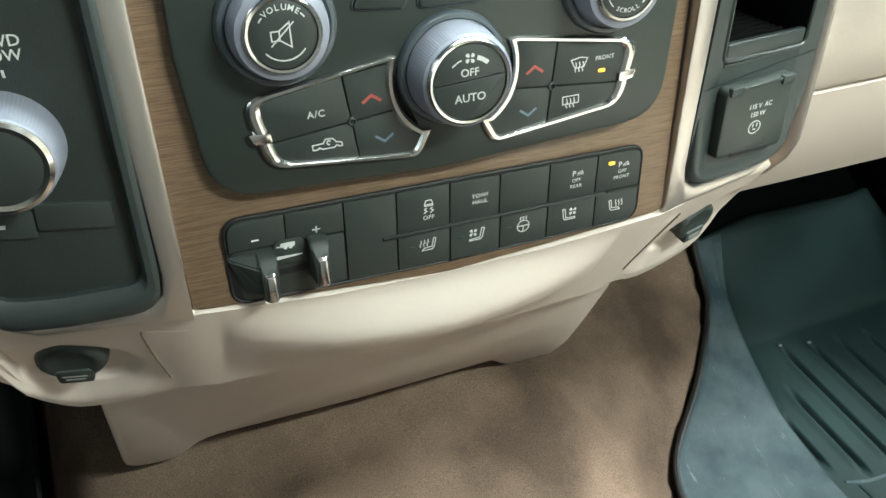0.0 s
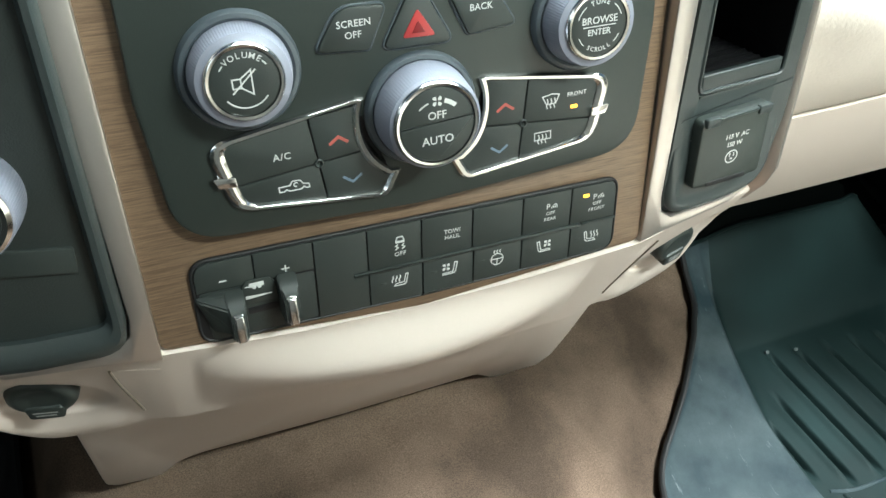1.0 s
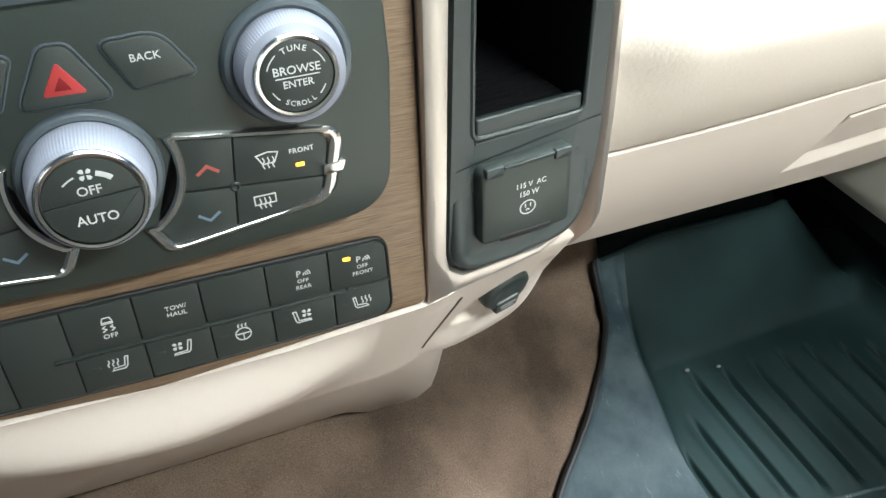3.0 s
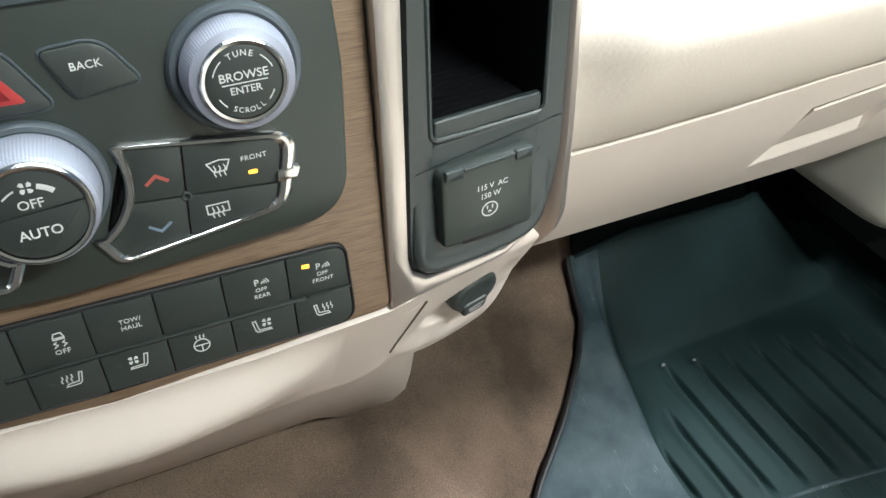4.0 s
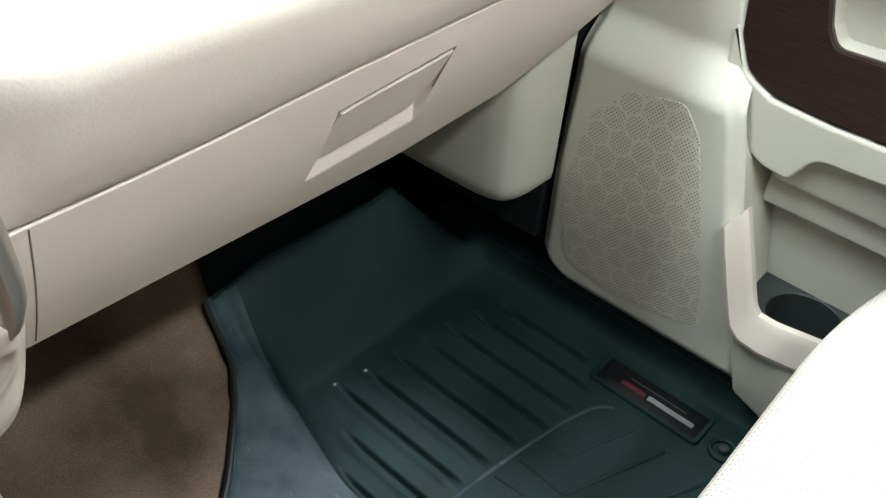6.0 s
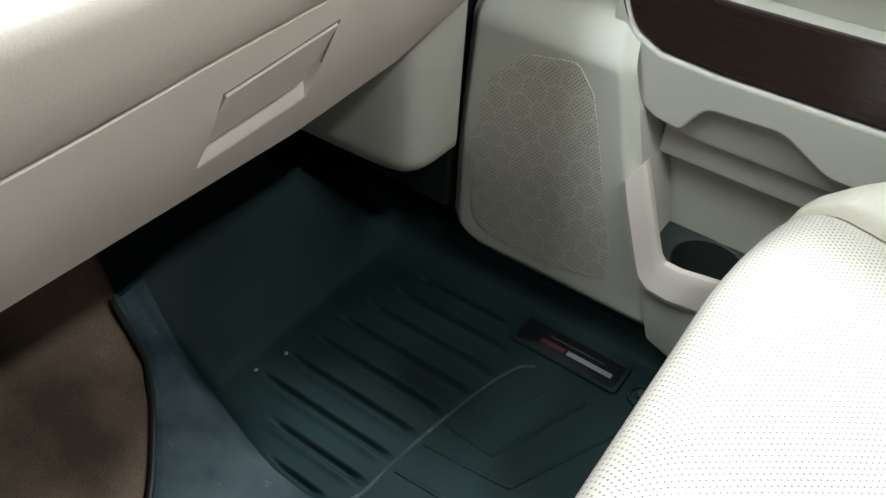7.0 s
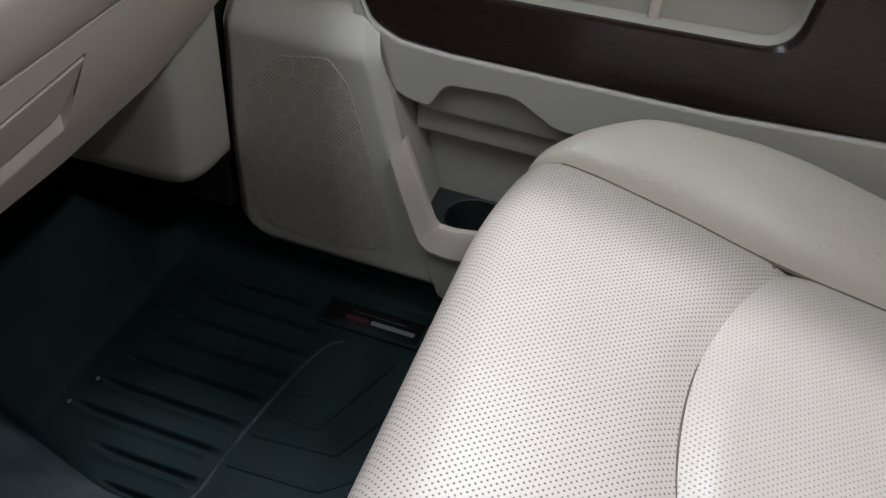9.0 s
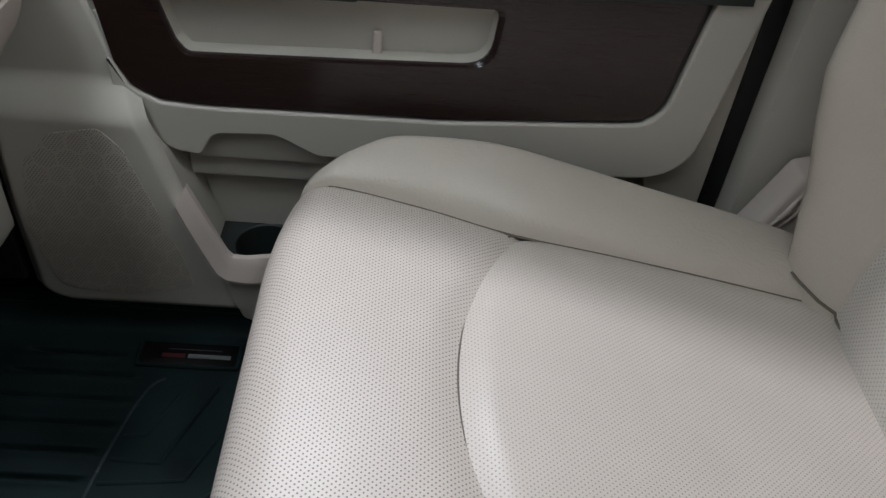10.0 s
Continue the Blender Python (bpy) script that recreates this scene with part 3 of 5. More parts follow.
        return ribbon([[(u - 2.0, v + 3.2), (u - 1.3, v + 5.0), (u + 1.3, v + 5.0), (u + 2.0, v + 3.2), (u + 2.0, v + 2.0), (u - 2.0, v + 2.0), (u - 2.0, v + 3.2)], [(u - 2.0, v + 2.7), (u + 2.0, v + 2.7)], [(u - 2.4, v - 1.9), (u - 0.9, v - 0.8), (u - 2.2, v + 0.2), (u - 1.0, v + 1.0)], [(u + 0.9, v - 1.9), (u + 2.3, v - 0.8), (u + 1.0, v + 0.2), (u + 2.0, v + 1.0)]], k, d, STACK, 0.12, bm)
    if kind == "tow":
        bm = text_mesh("TOW/", 2.1, u, v + 1.5, d, STACK, 1.05)
        return text_mesh("HAUL", 2.1, u, v - 1.8, d, STACK, 1.05, 0, bm)
    if kind in ("park_rear", "park_front"):
        bm = text_mesh("P", 3.0, u - 1.6, v + 3.0, d, STACK)
        ribbon([[(u + 0.5, v + 1.8), (u + 0.5, v + 3.0)], arc(u + 0.4, v + 2.0, 1.3, 0, 75, 4), arc(u + 0.4, v + 2.0, 2.2, 0, 62, 5), arc(u + 0.4, v + 2.0, 3.1, 0, 50, 5)], 0.45, d, STACK, 0.12, bm)
        text_mesh("OFF", 1.9, u, v - 0.9, d, STACK, 1.08, 0, bm)
        return text_mesh("REAR" if kind == "park_rear" else "FRONT", 1.9, u, v - 4.2, d, STACK, 1.08, 0, bm)
    if kind == "minus":
        return ribbon([[(u - 1.6, v), (u + 1.6, v)]], 0.6, d, STACK)
    if kind == "plus":
        return ribbon([[(u - 1.8, v), (u + 1.8, v)], [(u, v - 1.8), (u, v + 1.8)]], 0.6, d, STACK)
    return None


def build_climate():
    p = thing("radio_climate_panel", (0.012, 0.0, 0.5), "black radio and climate panel with silver knobs, chrome-framed keys", "control panel")
    face = rpoly([(-102, 168), (-104, 110, 40), (-99, 46, 24), (MID, 40.8, 120), (123, 46, 24), (128, 110, 40), (126, 168)], 0, 9)
    part("faceplate", slab(face, -10, 1.2, STACK, 2.4), PANEL, p, "matt black faceplate with rounded lower corners")
    build_knob(p, "volume_knob", -62.5, 117.0, 22.0, 19.5, 13.2, 16.0, volume_print, "volume knob with a mute symbol")
    build_knob(p, "tune_knob", 88.0, 117.5, 22.0, 19.5, 13.2, 18.0, tune_print, "tuning knob lettered browse and enter")
    build_knob(p, "fan_knob", 11.2, 88.3, 23.2, 21.4, 16.5, 22.4, fan_print, "large fan speed knob with two push halves", True)
    # chrome frames, each round four keys
    hug = arc(12, 86.5, 28.4, 157, 236, 10)
    left = [(-82.0, 89.0, 9), (-18, 98.3, 2)] + [(a, b, 0) for a, b in hug] + [(0.8, 62.6, 1.5), (-6.0, 49.6, 7), (-74.5, 57.0, 12)]
    for s in (1, -1):
        pts = left if s > 0 else mirror(left)
        outer = rpoly(pts, 0, 7)
        inner = [Vector((q[0] + s * (3.4 * smooth(66, 86, abs(q[0] - MID)) - 1.8 * smooth(36, 24, abs(q[0] - MID))), q[1])) for q in inset(outer, 2.5)]
        f = part("chrome_frame", ring(outer, inner, 0.8, 3.6, STACK, 1.1), CHROME, p, "polished chrome frame")
        tab = rpoly([(-81.0, 74.5), (-71.5, 73.6), (-71.0, 69.0), (-79.0, 69.6)] if s > 0 else mirror([(-81.0, 74.5), (-71.5, 73.6), (-71.0, 69.0), (-79.0, 69.6)]), 0.8, 2)
        part("chrome_tab", slab(tab, 1.0, 3.9, STACK, 0.5), CHROME, f)
        cu = -36.2 if s > 0 else 2 * MID + 36.2
        well = inset(inner, -0.4)
        part("key_well", slab(well, 0.6, 1.3, STACK, 0.2), BLACK, f)
        tilt = 0.10 * s
        quads = {}
        for a in (1, -1):
            for b in (1, -1):
                q = clip(well, -a, -a * 0.12 * s, -a * cu - a * 0.12 * s * 72.0)
                q = clip(q, b * tilt, -b, b * tilt * cu - b * 72.0)
                quads[(a, b)] = inset(q, 0.35)
        kinds = {(-1, 1): ("ac", -51.3, 78.0), (1, 1): ("up", -26.6, 81.0), (-1, -1): ("truck", -48.0, 63.6), (1, -1): ("down", -22.1, 61.7)} if s > 0 else {(-1, 1): ("up", 51.3, 81.5), (1, 1): ("front", 74.6, 80.4), (-1, -1): ("down", 48.3, 61.2), (1, -1): ("rear", 70.6, 63.2)}
        for key, (kind, u, v) in kinds.items():
            b = part("key", slab(quads[key], 1.0, 2.3, STACK, 0.45), BUTTON, p, "matt black climate key")
            part("symbol", print_of(kind, u, v, 2.3), RED if kind == "up" else BLUE if kind == "down" else PRINT, b)
        part("pivot", lathe([(2.1, 1.0), (2.1, 2.6), (1.5, 3.0), (1.1, 2.6), (1.0, 1.8), (0.4, 1.7)], cu, 72.0, STACK, 20), DARK, p, "small round black hub between the keys")
    part("indicator", slab(rpoly([(84.8, 75.0), (88.2, 74.9), (88.2, 76.4), (84.8, 76.5)], 0.4, 2), 2.2, 2.6, STACK, 0.1), AMBER, p, "lit amber indicator")
    # three keys under the screen
    scr = [(-32, 119.5, 2), (-21.5, 136.2, 11), (-1.4, 135.4, 2.5), (-9.8, 117.6, 2)]
    for pts, words in ((scr, ("SCREEN", "OFF")), (mirror(scr), ("BACK",))):
        # paler ring paints the highlight on the key's bevelled edge
        part("key_glint", ring(inset(rpoly(pts, 0, 4), -0.9), inset(rpoly(pts, 0, 4), 0.1), 0.6, 2.2, STACK, 0.4), KNOB_BASE, p, "thin slate ring in place of the key's bevel highlight")
        b = part("key", slab(rpoly(pts, 0, 4), 0.8, 3.4, STACK, 0.9), BUTTON, p, "matt black key under the screen")
        u = -15.6 if len(words) == 2 else 39.5
        bm = text_mesh(words[0], 2.7, u, 129.4 if len(words) == 2 else 128.7, 3.4, STACK, 1.05)
        if len(words) == 2:
            text_mesh(words[1], 2.7, u - 0.6, 124.8, 3.4, STACK, 1.05, 0, bm)
        part("lettering", bm, PRINT, b)
    warn = rpoly([(-4.6, 116.4, 3), (7.2, 137.0, 5), (15.8, 136.8, 5), (27.2, 115.8, 3)], 0, 6)
    part("key_glint", ring(inset(warn, -0.9), inset(warn, 0.1), 0.6, 2.2, STACK, 0.4), KNOB_BASE, p, "thin slate ring in place of the key's bevel highlight")
    hz = part("hazard_key", slab(warn, 0.8, 3.4, STACK, 1.1), BUTTON, p, "black hazard key")
    tri = rpoly([(4.2, 120.4), (11.3, 131.9), (19.0, 119.9)], 1.0, 3)
    part("triangle", slab(tri, 3.2, 3.7, STACK, 0.2), HAZARD, hz, "red hazard triangle")
    part("inner_triangle", slab(rpoly([(8.4, 122.0), (11.4, 127.0), (14.4, 121.8)], 0.3, 2), 3.6, 3.95, STACK, 0.1), mat("dark_red_lens", (0.16, 0.01, 0.012), 0.35), hz, "darker red inner triangle")

    move_parts(p, RADIO @ STACK.inverted())


build_climate()


def wedge(pts):
    bm = bmesh.new()
    for q in pts:
        bm.verts.new(STACK @ Vector(q))
    bmesh.ops.convex_hull(bm, input=bm.verts)
    bmesh.ops.dissolve_limit(bm, angle_limit=radians(4), verts=bm.verts, edges=bm.edges)
    bmesh.ops.bevel(bm, geom=list(bm.edges), offset=0.0007, segments=2, affect="EDGES", clamp_overlap=True)
    return bm


def build_switches():
    p = thing("switch_bank", (0.012, 0.0, 0.45), "black switch bank with two rows of lettered keys", "switch panel")
    out = rpoly([(-94.2, 34.4, 8), (-94.8, -9.0, 8), (MID, -11.6, 40), (119.6, -10.8, 8), (118.0, 31.8, 7)], 0, 5)
    part("surround", ring(inset(out, -1.1), inset(out, 0.3), -1.0, 0.9, STACK, 0.5), BLACK, p, "thin black rim")
    part("housing", slab(out, -6, 0.3, STACK, 0.1), BLACK, p)
    inn = inset(out, 0.4)

    def key(poly, kind, u, v, lab="matt black key"):
        b = part("key", slab(inset(poly, 0.3), -1.0, 1.4, STACK, 0.5), BUTTON, p, lab)
        bm = print_of(kind, u, v, 1.4)
        if bm:
            part("symbol", bm, PRINT, b)
        return b

    def cell(u0, u1, v0, v1):
        q = clip(inn, -1, 0, -u0)
        q = clip(q, 1, 0, u1)
        q = clip(q, 0, -1, -v0)
        return clip(q, 0, 1, v1)

    key(cell(-99, -68, 18.6, 60), "minus", -81.8, 23.2)
    key(cell(-68, -41, 18.6, 60), "plus", -54.1, 22.6)
    key(cell(-41, -15.7, -30, 60), "", 0, 0, "blank black filler")
    tops = [(-15.7, 11.1, "esc", 0.2, 20.9), (11.1, 37.4, "tow", 26.8, 21.2), (37.4, 64.5, "", 0, 0), (64.5, 91.7, "park_rear", 80.0, 21.0), (91.7, 125, "park_front", 106.8, 21.0)]
    for u0, u1, kind, u, v in tops:
        key(cell(u0, u1, 9.8, 60), kind, u, v)
    lows = [(-15.7, 11.4, "heat", -0.6, 1.0), (11.4, 38.3, "cool", 25.2, 0.8), (38.3, 64.9, "wheel", 51.3, 0.4), (64.9, 92.8, "cool_r", 78.0, 0.8), (92.8, 125, "heat_r", 105.6, 0.2)]
    for u0, u1, kind, u, v in lows:
        b = key(cell(u0, u1, -30, 8.6), kind, u, v)
        part("lamp_dot", slab(rpoly([(u - 9.6, v - 0.4), (u - 6.6, v - 0.4), (u - 6.6, v + 0.7), (u - 9.6, v + 0.7)], 0.2, 2), 1.3, 1.5, STACK, 0.05), DARK, b, "unlit indicator")
    part("indicator", slab(rpoly([(98.3, 25.1), (101.5, 24.9), (101.5, 26.5), (98.3, 26.7)], 0.3, 2), 1.2, 1.8, STACK, 0.1), AMBER, p, "lit amber indicator")
    part("divider", slab(rpoly([(-23, 10.4), (96, 10.2), (99, 9.4), (96, 8.2), (-23, 8.6)], 0.4, 2), -0.5, 2.6, STACK, 0.7), DARK, p, "dark ridge between the rows")
    part("divider_end", slab(rpoly([(99.4, 9.6), (119.0, 9.4), (119.0, 8.7), (99.4, 8.8)], 0.2, 2), -0.5, 1.9, STACK, 0.3), DARK, p, "thin end of the ridge")
    # trailer brake levers in their slot
    part("slot_panel", slab(rpoly([(-93, 18.2), (-41.4, 17.4), (-41.4, -9.4), (-90, -8.4)], 2, 3), -1.0, 0.7, STACK, 0.2), DARK, p, "recessed black slot")
    part("slot_well", slab(rpoly([(-73, 5.2), (-59, 5.4), (-59, 1.8), (-73, 1.6)], 0.6, 2), 0.0, 0.9, STACK, 0.1), BLACK, p, "black lever slot")
    part("slot_hood", slab(rpoly([(-75.5, 16.2), (-72.6, 20.8), (-61.8, 20.6), (-59.2, 16.4), (-59.2, 8.0), (-75.5, 8.0)], 0.9, 2), 0.0, 2.0, STACK, 0.5), BUTTON, p, "black tab with the trailer symbol")
    sym = slab([Vector(q) for q in [(-71.2, 17.0), (-71.2, 19.2), (-64.6, 19.2), (-64.6, 17.0)]], 2.0, 2.14, STACK, 0.02)
    slab([Vector(q) for q in [(-73.0, 17.3), (-73.0, 17.8), (-71.3, 17.8), (-71.3, 17.3)]], 2.0, 2.13, STACK, 0.02, 0, sym)
    for cu in (-69.0, -66.6):
        slab([Vector(q) for q in arc(cu, 16.8, 0.95, 0, 330, 11)], 2.0, 2.16, STACK, 0.02, 0, sym)
    slab([Vector(q) for q in [(-73.4, 12.6), (-73.4, 10.9), (-61.4, 11.7), (-61.4, 12.1)]], 2.0, 2.14, STACK, 0.02, 0, sym)
    part("trailer_symbol", sym, PRINT, p, "white trailer and wedge symbols")
    for u, v, w in ((-78.5, 5.0, 1.0), (-54.6, 8.0, 0.8)):
        body = []
        for pv, pd, hw in ((12.5, 0.2, 4.4), (12.0, 4.0, 4.4), (8.5, 9.0, 4.0), (4.0, 11.6, 3.2), (-7.0, 12.6, 3.0), (-10.5, 10.0, 3.4), (-11.0, 0.0, 4.0)):
            body += [(u - hw, v + pv, pd), (u + hw, v + pv, pd)]
        lv = part("lever", wedge(body), BUTTON, p, "black trailer brake lever with a chrome tip", 30)
        if w == 1.0:
            part("lever_plate", wedge([(u - 17.0, v + 12.0, 0.4), (u - 1.0, v + 13.0, 0.4), (u - 15.8, v + 11.0, 2.6), (u - 1.0, v + 11.6, 4.0), (u - 2.4, v + 6.4, 9.6), (u - 2.4, v - 6.0, 10.4), (u - 12.5, v + 1.0, 2.4), (u - 11.0, v - 9.0, 0.4), (u - 2.0, v - 10.4, 0.4)]), BUTTON, lv, "slanted black finger plate", 30)
        part("chrome_tip", box(-2.1, 2.1, -10.2, 3.6, 10.4, 12.6, 0.9, None, STACK @ pose(u, v, 0, -5, 0, 0)), CHROME, lv, "polished chrome tip")
        part("chrome_cap", box(-2.6, 2.6, 3.9, 6.9, 8.6, 10.7, 0.9, None, STACK @ pose(u, v, 0, 8, 0, 0)), CHROME, lv, "small chrome cap")


build_switches()


def bin_loops(wide=0.0):
    """Outer and inner outline of the bin surround, point for point."""
    out = rpoly([(150.4, 168, 0.01), (147.4, 1.0, 14), (186, 0.4, 60), (216.5 + wide * 0.7, 3.6, 22), (223.8 + wide, 52, 20), (223.2 + wide, 168, 0.01)], 0, 5)
    inn = rpoly([(159.5, 167.8, 0.01), (160.6, 72.0, 4), (186, 71.6, 1), (211.6 + wide * 0.75, 71.2, 4), (211.3 + wide * 0.75, 112, 1), (210.4 + wide * 0.75, 167.8, 0.01)], 0, 5)
    return out, inn


def build_bin_panel():
    p = thing("storage_bin_panel", (0.19, 0.0, 0.5), "slate grey panel with open storage bin above power outlet", "storage bin")
    out, inn = bin_loops(9.0)
    part("bezel", ring(out, inn, -20, 1.0, STACK, 2.6), BEZEL, p, "slate grey plastic surround")
    part("bin_frame", ring(inset(inn, -2.2), inset(inn, 0.2), 0.2, 1.9, STACK, 0.8), BEZEL, p, "thin raised frame round the bin")
    liner = bmesh.new()
    loft(liner, [[(q[0], q[1], d) for q in inset(inn, k)] for k, d in ((0.0, 0.8), (0.4, -0.5), (2.0, -90))], STACK, False, True)
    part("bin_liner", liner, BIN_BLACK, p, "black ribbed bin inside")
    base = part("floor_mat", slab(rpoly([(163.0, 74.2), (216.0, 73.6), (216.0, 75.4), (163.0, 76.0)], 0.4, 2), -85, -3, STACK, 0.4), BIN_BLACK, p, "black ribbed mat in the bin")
    for k in range(9):
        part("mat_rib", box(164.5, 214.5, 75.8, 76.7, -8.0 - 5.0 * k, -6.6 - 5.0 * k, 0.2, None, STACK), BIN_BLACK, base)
    part("sill", box(161.6, 217.4, 71.4, 80.0, -3.0, 1.0, 1.2, None, STACK), BEZEL, p, "raised slate grey lip of the bin")
    part("seam", ribbon([[(152.0, 57.8), (185, 61.6), (229.0, 66.2)]], 0.7, 0.95, STACK, 0.05), BLACK, p, "dark parting line")
    part("seam_edge", ribbon([[(152.0, 57.0), (185, 60.8), (229.0, 65.4)]], 0.6, 0.95, STACK, 0.35), BEZEL, p, "pale worn edge under the parting line")
    part("bead", ribbon([[(161, 68.9), (216.8, 69.4)]], 1.1, 0.8, STACK, 0.9), BEZEL, p, "raised bead under the bin")
    # the outlet sits in a shallow dish whose lower lip is rolled
    dish = bmesh.new()
    rec = rpoly([(150.8, 54.4, 12), (148.6, 1.8, 16), (186, 1.2, 60), (222.0, 4.6, 24), (227.4, 61.0, 13)], 0, 8)
    loops = []
    for k, d in ((0.0, 0.6), (0.0, 2.2), (1.0, 3.6), (2.8, 4.4), (5.0, 4.0), (7.5, 2.6), (10.5, 1.5)):
        loops.append([(q[0], q[1], 0.7 + 0.06 * k + (d - 0.7) * smooth(46, 16, q[1])) for q in inset(rec, k)])
    loft(dish, loops, STACK, False, True)
    part("outlet_dish", dish, BEZEL, p, "shallow slate dish with a rolled lower lip", 60)
    cover = rpoly([(160.6, 58.0, 4), (162.0, 17.6, 4), (211.6, 16.2, 4), (209.6, 58.8, 4)], 0, 5)
    c = part("outlet_cover", slab(cover, 0.6, 8.0, STACK, 2.2), PANEL, p, "hinged black outlet cover")
    part("hinge_bar", slab(rpoly([(172, 58.0), (199, 58.4), (199, 56.8), (172, 56.4)], 0.5, 2), 7.0, 8.9, STACK, 0.5), BEZEL, c, "slate hinge bar")
    for u in (166.8, 203.6):
        part("hinge", slab(rpoly([(u - 4.6, 59.2), (u + 4.6, 59.2), (u + 4.6, 54.2), (u - 4.6, 54.2)], 1.0, 3), 6.5, 9.5, STACK, 0.8), BEZEL, c, "slate hinge knuckle")
    part("latch_slot", slab(rpoly([(172, 17.6), (200, 17.0), (200, 19.6), (172, 20.2)], 0.5, 2), 7.6, 8.25, STACK, 0.2), BLACK, c, "dark finger notch")
    bm = text_mesh("115 V  AC", 2.7, 187.2, 44.8, 8.0, STACK, 1.0)
    text_mesh("150 W", 2.7, 186.4, 40.0, 8.0, STACK, 1.0, 0, bm)
    e = [(186.2 + 4.2 * math.cos(2 * math.pi * i / 24), 32.4 + 3.6 * math.sin(2 * math.pi * i / 24)) for i in range(25)]
    e[-1] = e[0]
    ribbon([e, [(184.8, 32.5), (184.8, 34.5)], [(187.6, 32.5), (187.6, 34.5)], arc(186.2, 30.7, 0.7, 0, 180, 6)], 0.6, 8.0, STACK, 0.12, bm)
    part("lettering", bm, PRINT, c, "white outlet rating and socket symbol")
    move_parts(p, POD @ STACK.inverted())


build_bin_panel()


def build_left_pod():
    p = thing("four_wheel_drive_panel", (-0.165, 0.0, 0.5), "slate grey panel with a large chrome-ringed rotary selector", "control panel")
    out, _ = bin_loops()
    out = [Vector((2 * MID - q[0], q[1])) for q in out]
    inn = [Vector((q[0], q[1] + (9.0 if q[1] < 30 else 0.0))) for q in inset(out, 6.0)]
    part("bezel", ring(out, inn, -20, 5.0, STACK, 3.0), BEZEL, p, "slate grey plastic surround with a rounded lower lip")
    part("faceplate", slab(inset(out, 5.5), -18, -1.0, STACK, 0.4), DARK, p, "recessed dark face")
    k = part("selector_knob", lathe([(21.5, -1), (21.0, 4.0), (18.8, 16.0), (17.0, 17.0)], -167.0, 84, STACK, 190, 0.07), FROST, p, "ribbed silver rotary selector", 15)
    part("chrome_ring", lathe([(18.4, 14.5), (18.0, 17.2), (16.4, 18.2), (14.6, 17.6), (14.2, 16)], -167.0, 84, STACK, 64), CHROME, k, "polished chrome ring")
    part("cap", lathe([(14.6, 15), (14.4, 17.4), (12, 18.0), (5, 18.4)], -167.0, 84, STACK, 48), BUTTON, k, "matt black cap")
    bm = text_mesh("4WD", 4.0, -158.6, 122.4, -0.9, STACK)
    text_mesh("LOW", 4.0, -159.4, 117.2, -0.9, STACK, 1.0, 0, bm)
    ribbon([[(-160.2, 112.4), (-160.0, 109.6)]], 1.0, -0.9, STACK, 0.12, bm)
    part("lettering", bm, PRINT, p, "white selector lettering")
    for u0, u1 in ((-192, -163.6), (-162.8, -135.2)):
        b = part("key", slab(rpoly([(u0, 59.5), (u1, 56.2), (u1 - 0.6, 44.4), (u0 - 0.6, 47.6)], 1.2, 3), -1.2, 0.6, STACK, 0.5), BUTTON, p, "blank black key")
        if u0 < -180:
            part("lettering", ribbon([[(-181, 52.0), (-174.2, 51.2)]], 1.8, 0.6, STACK), PRINT, b)
    move_parts(p, POD_LEFT @ STACK.inverted())


build_left_pod()

# ---- dashboard ----
XD0, XD1 = 0.2275, 0.815
GLOVE_TOP, GLOVE_SLOPE = (0.030, 0.468), (0.057, -0.128)


def glove_bottom(x):
    return table([(0.22, 0.345), (0.55, 0.340), (0.67, 0.354), (0.74, 0.385), (0.82, 0.435)], x)


def glove_point(x, w, out=0.0):
    """A point of the glovebox face: w is 0 at its top seam, 1 at the height 0.34."""
    n = Vector((0, GLOVE_SLOPE[1], -GLOVE_SLOPE[0])).normalized()
    return Vector((x, GLOVE_TOP[0] + GLOVE_SLOPE[0] * w, GLOVE_TOP[1] + GLOVE_SLOPE[1] * w)) + n * out


def seam_w(x):
    """Where the seam between the brow and the glovebox runs."""
    return table([(0.24, 0.062), (0.31, 0.054), (0.36, 0.032), (0.44, -0.030), (0.515, -0.066), (0.60, -0.11), (0.70, -0.15), (0.82, -0.18)], x)


LATCH = (0.4436, 0.5412, 0.206, 0.6785)


def latch_depth(x, w):
    """The latch pocket: it deepens downwards to a ledge that rises back to the face."""
    x0, x1, w0, w1 = LATCH
    if not (x0 < x < x1 and w0 < w < w1):
        return 0.0
    return -table([(w0, 0.0030), (0.590, 0.0065), (0.600, 0.0065), (0.668, 0.0008), (w1, 0.0)], w)


def glove_skin(x, w, out=0.0, dish=True):
    """The glovebox door, slanting with its latch and bulging a little."""
    g = smooth(0.38, 0.43, x) * smooth(0.61, 0.556, x) * smooth(0.05, 0.16, w) * smooth(0.96, 0.80, w)
    d = latch_depth(x, w) if dish else 0.0
    xx = x - 0.0155 * (w - 0.45) * g
    ww = w - 0.70 * (x - 0.4925) * g
    wb = (GLOVE_TOP[1] - glove_bottom(xx)) / -GLOVE_SLOPE[1]
    ww = lerp(seam_w(xx) + 0.010, wb, ww)
    return glove_point(xx, ww, out + d + 0.004 * math.sin(math.pi * min(1.0, max(0.0, w))))


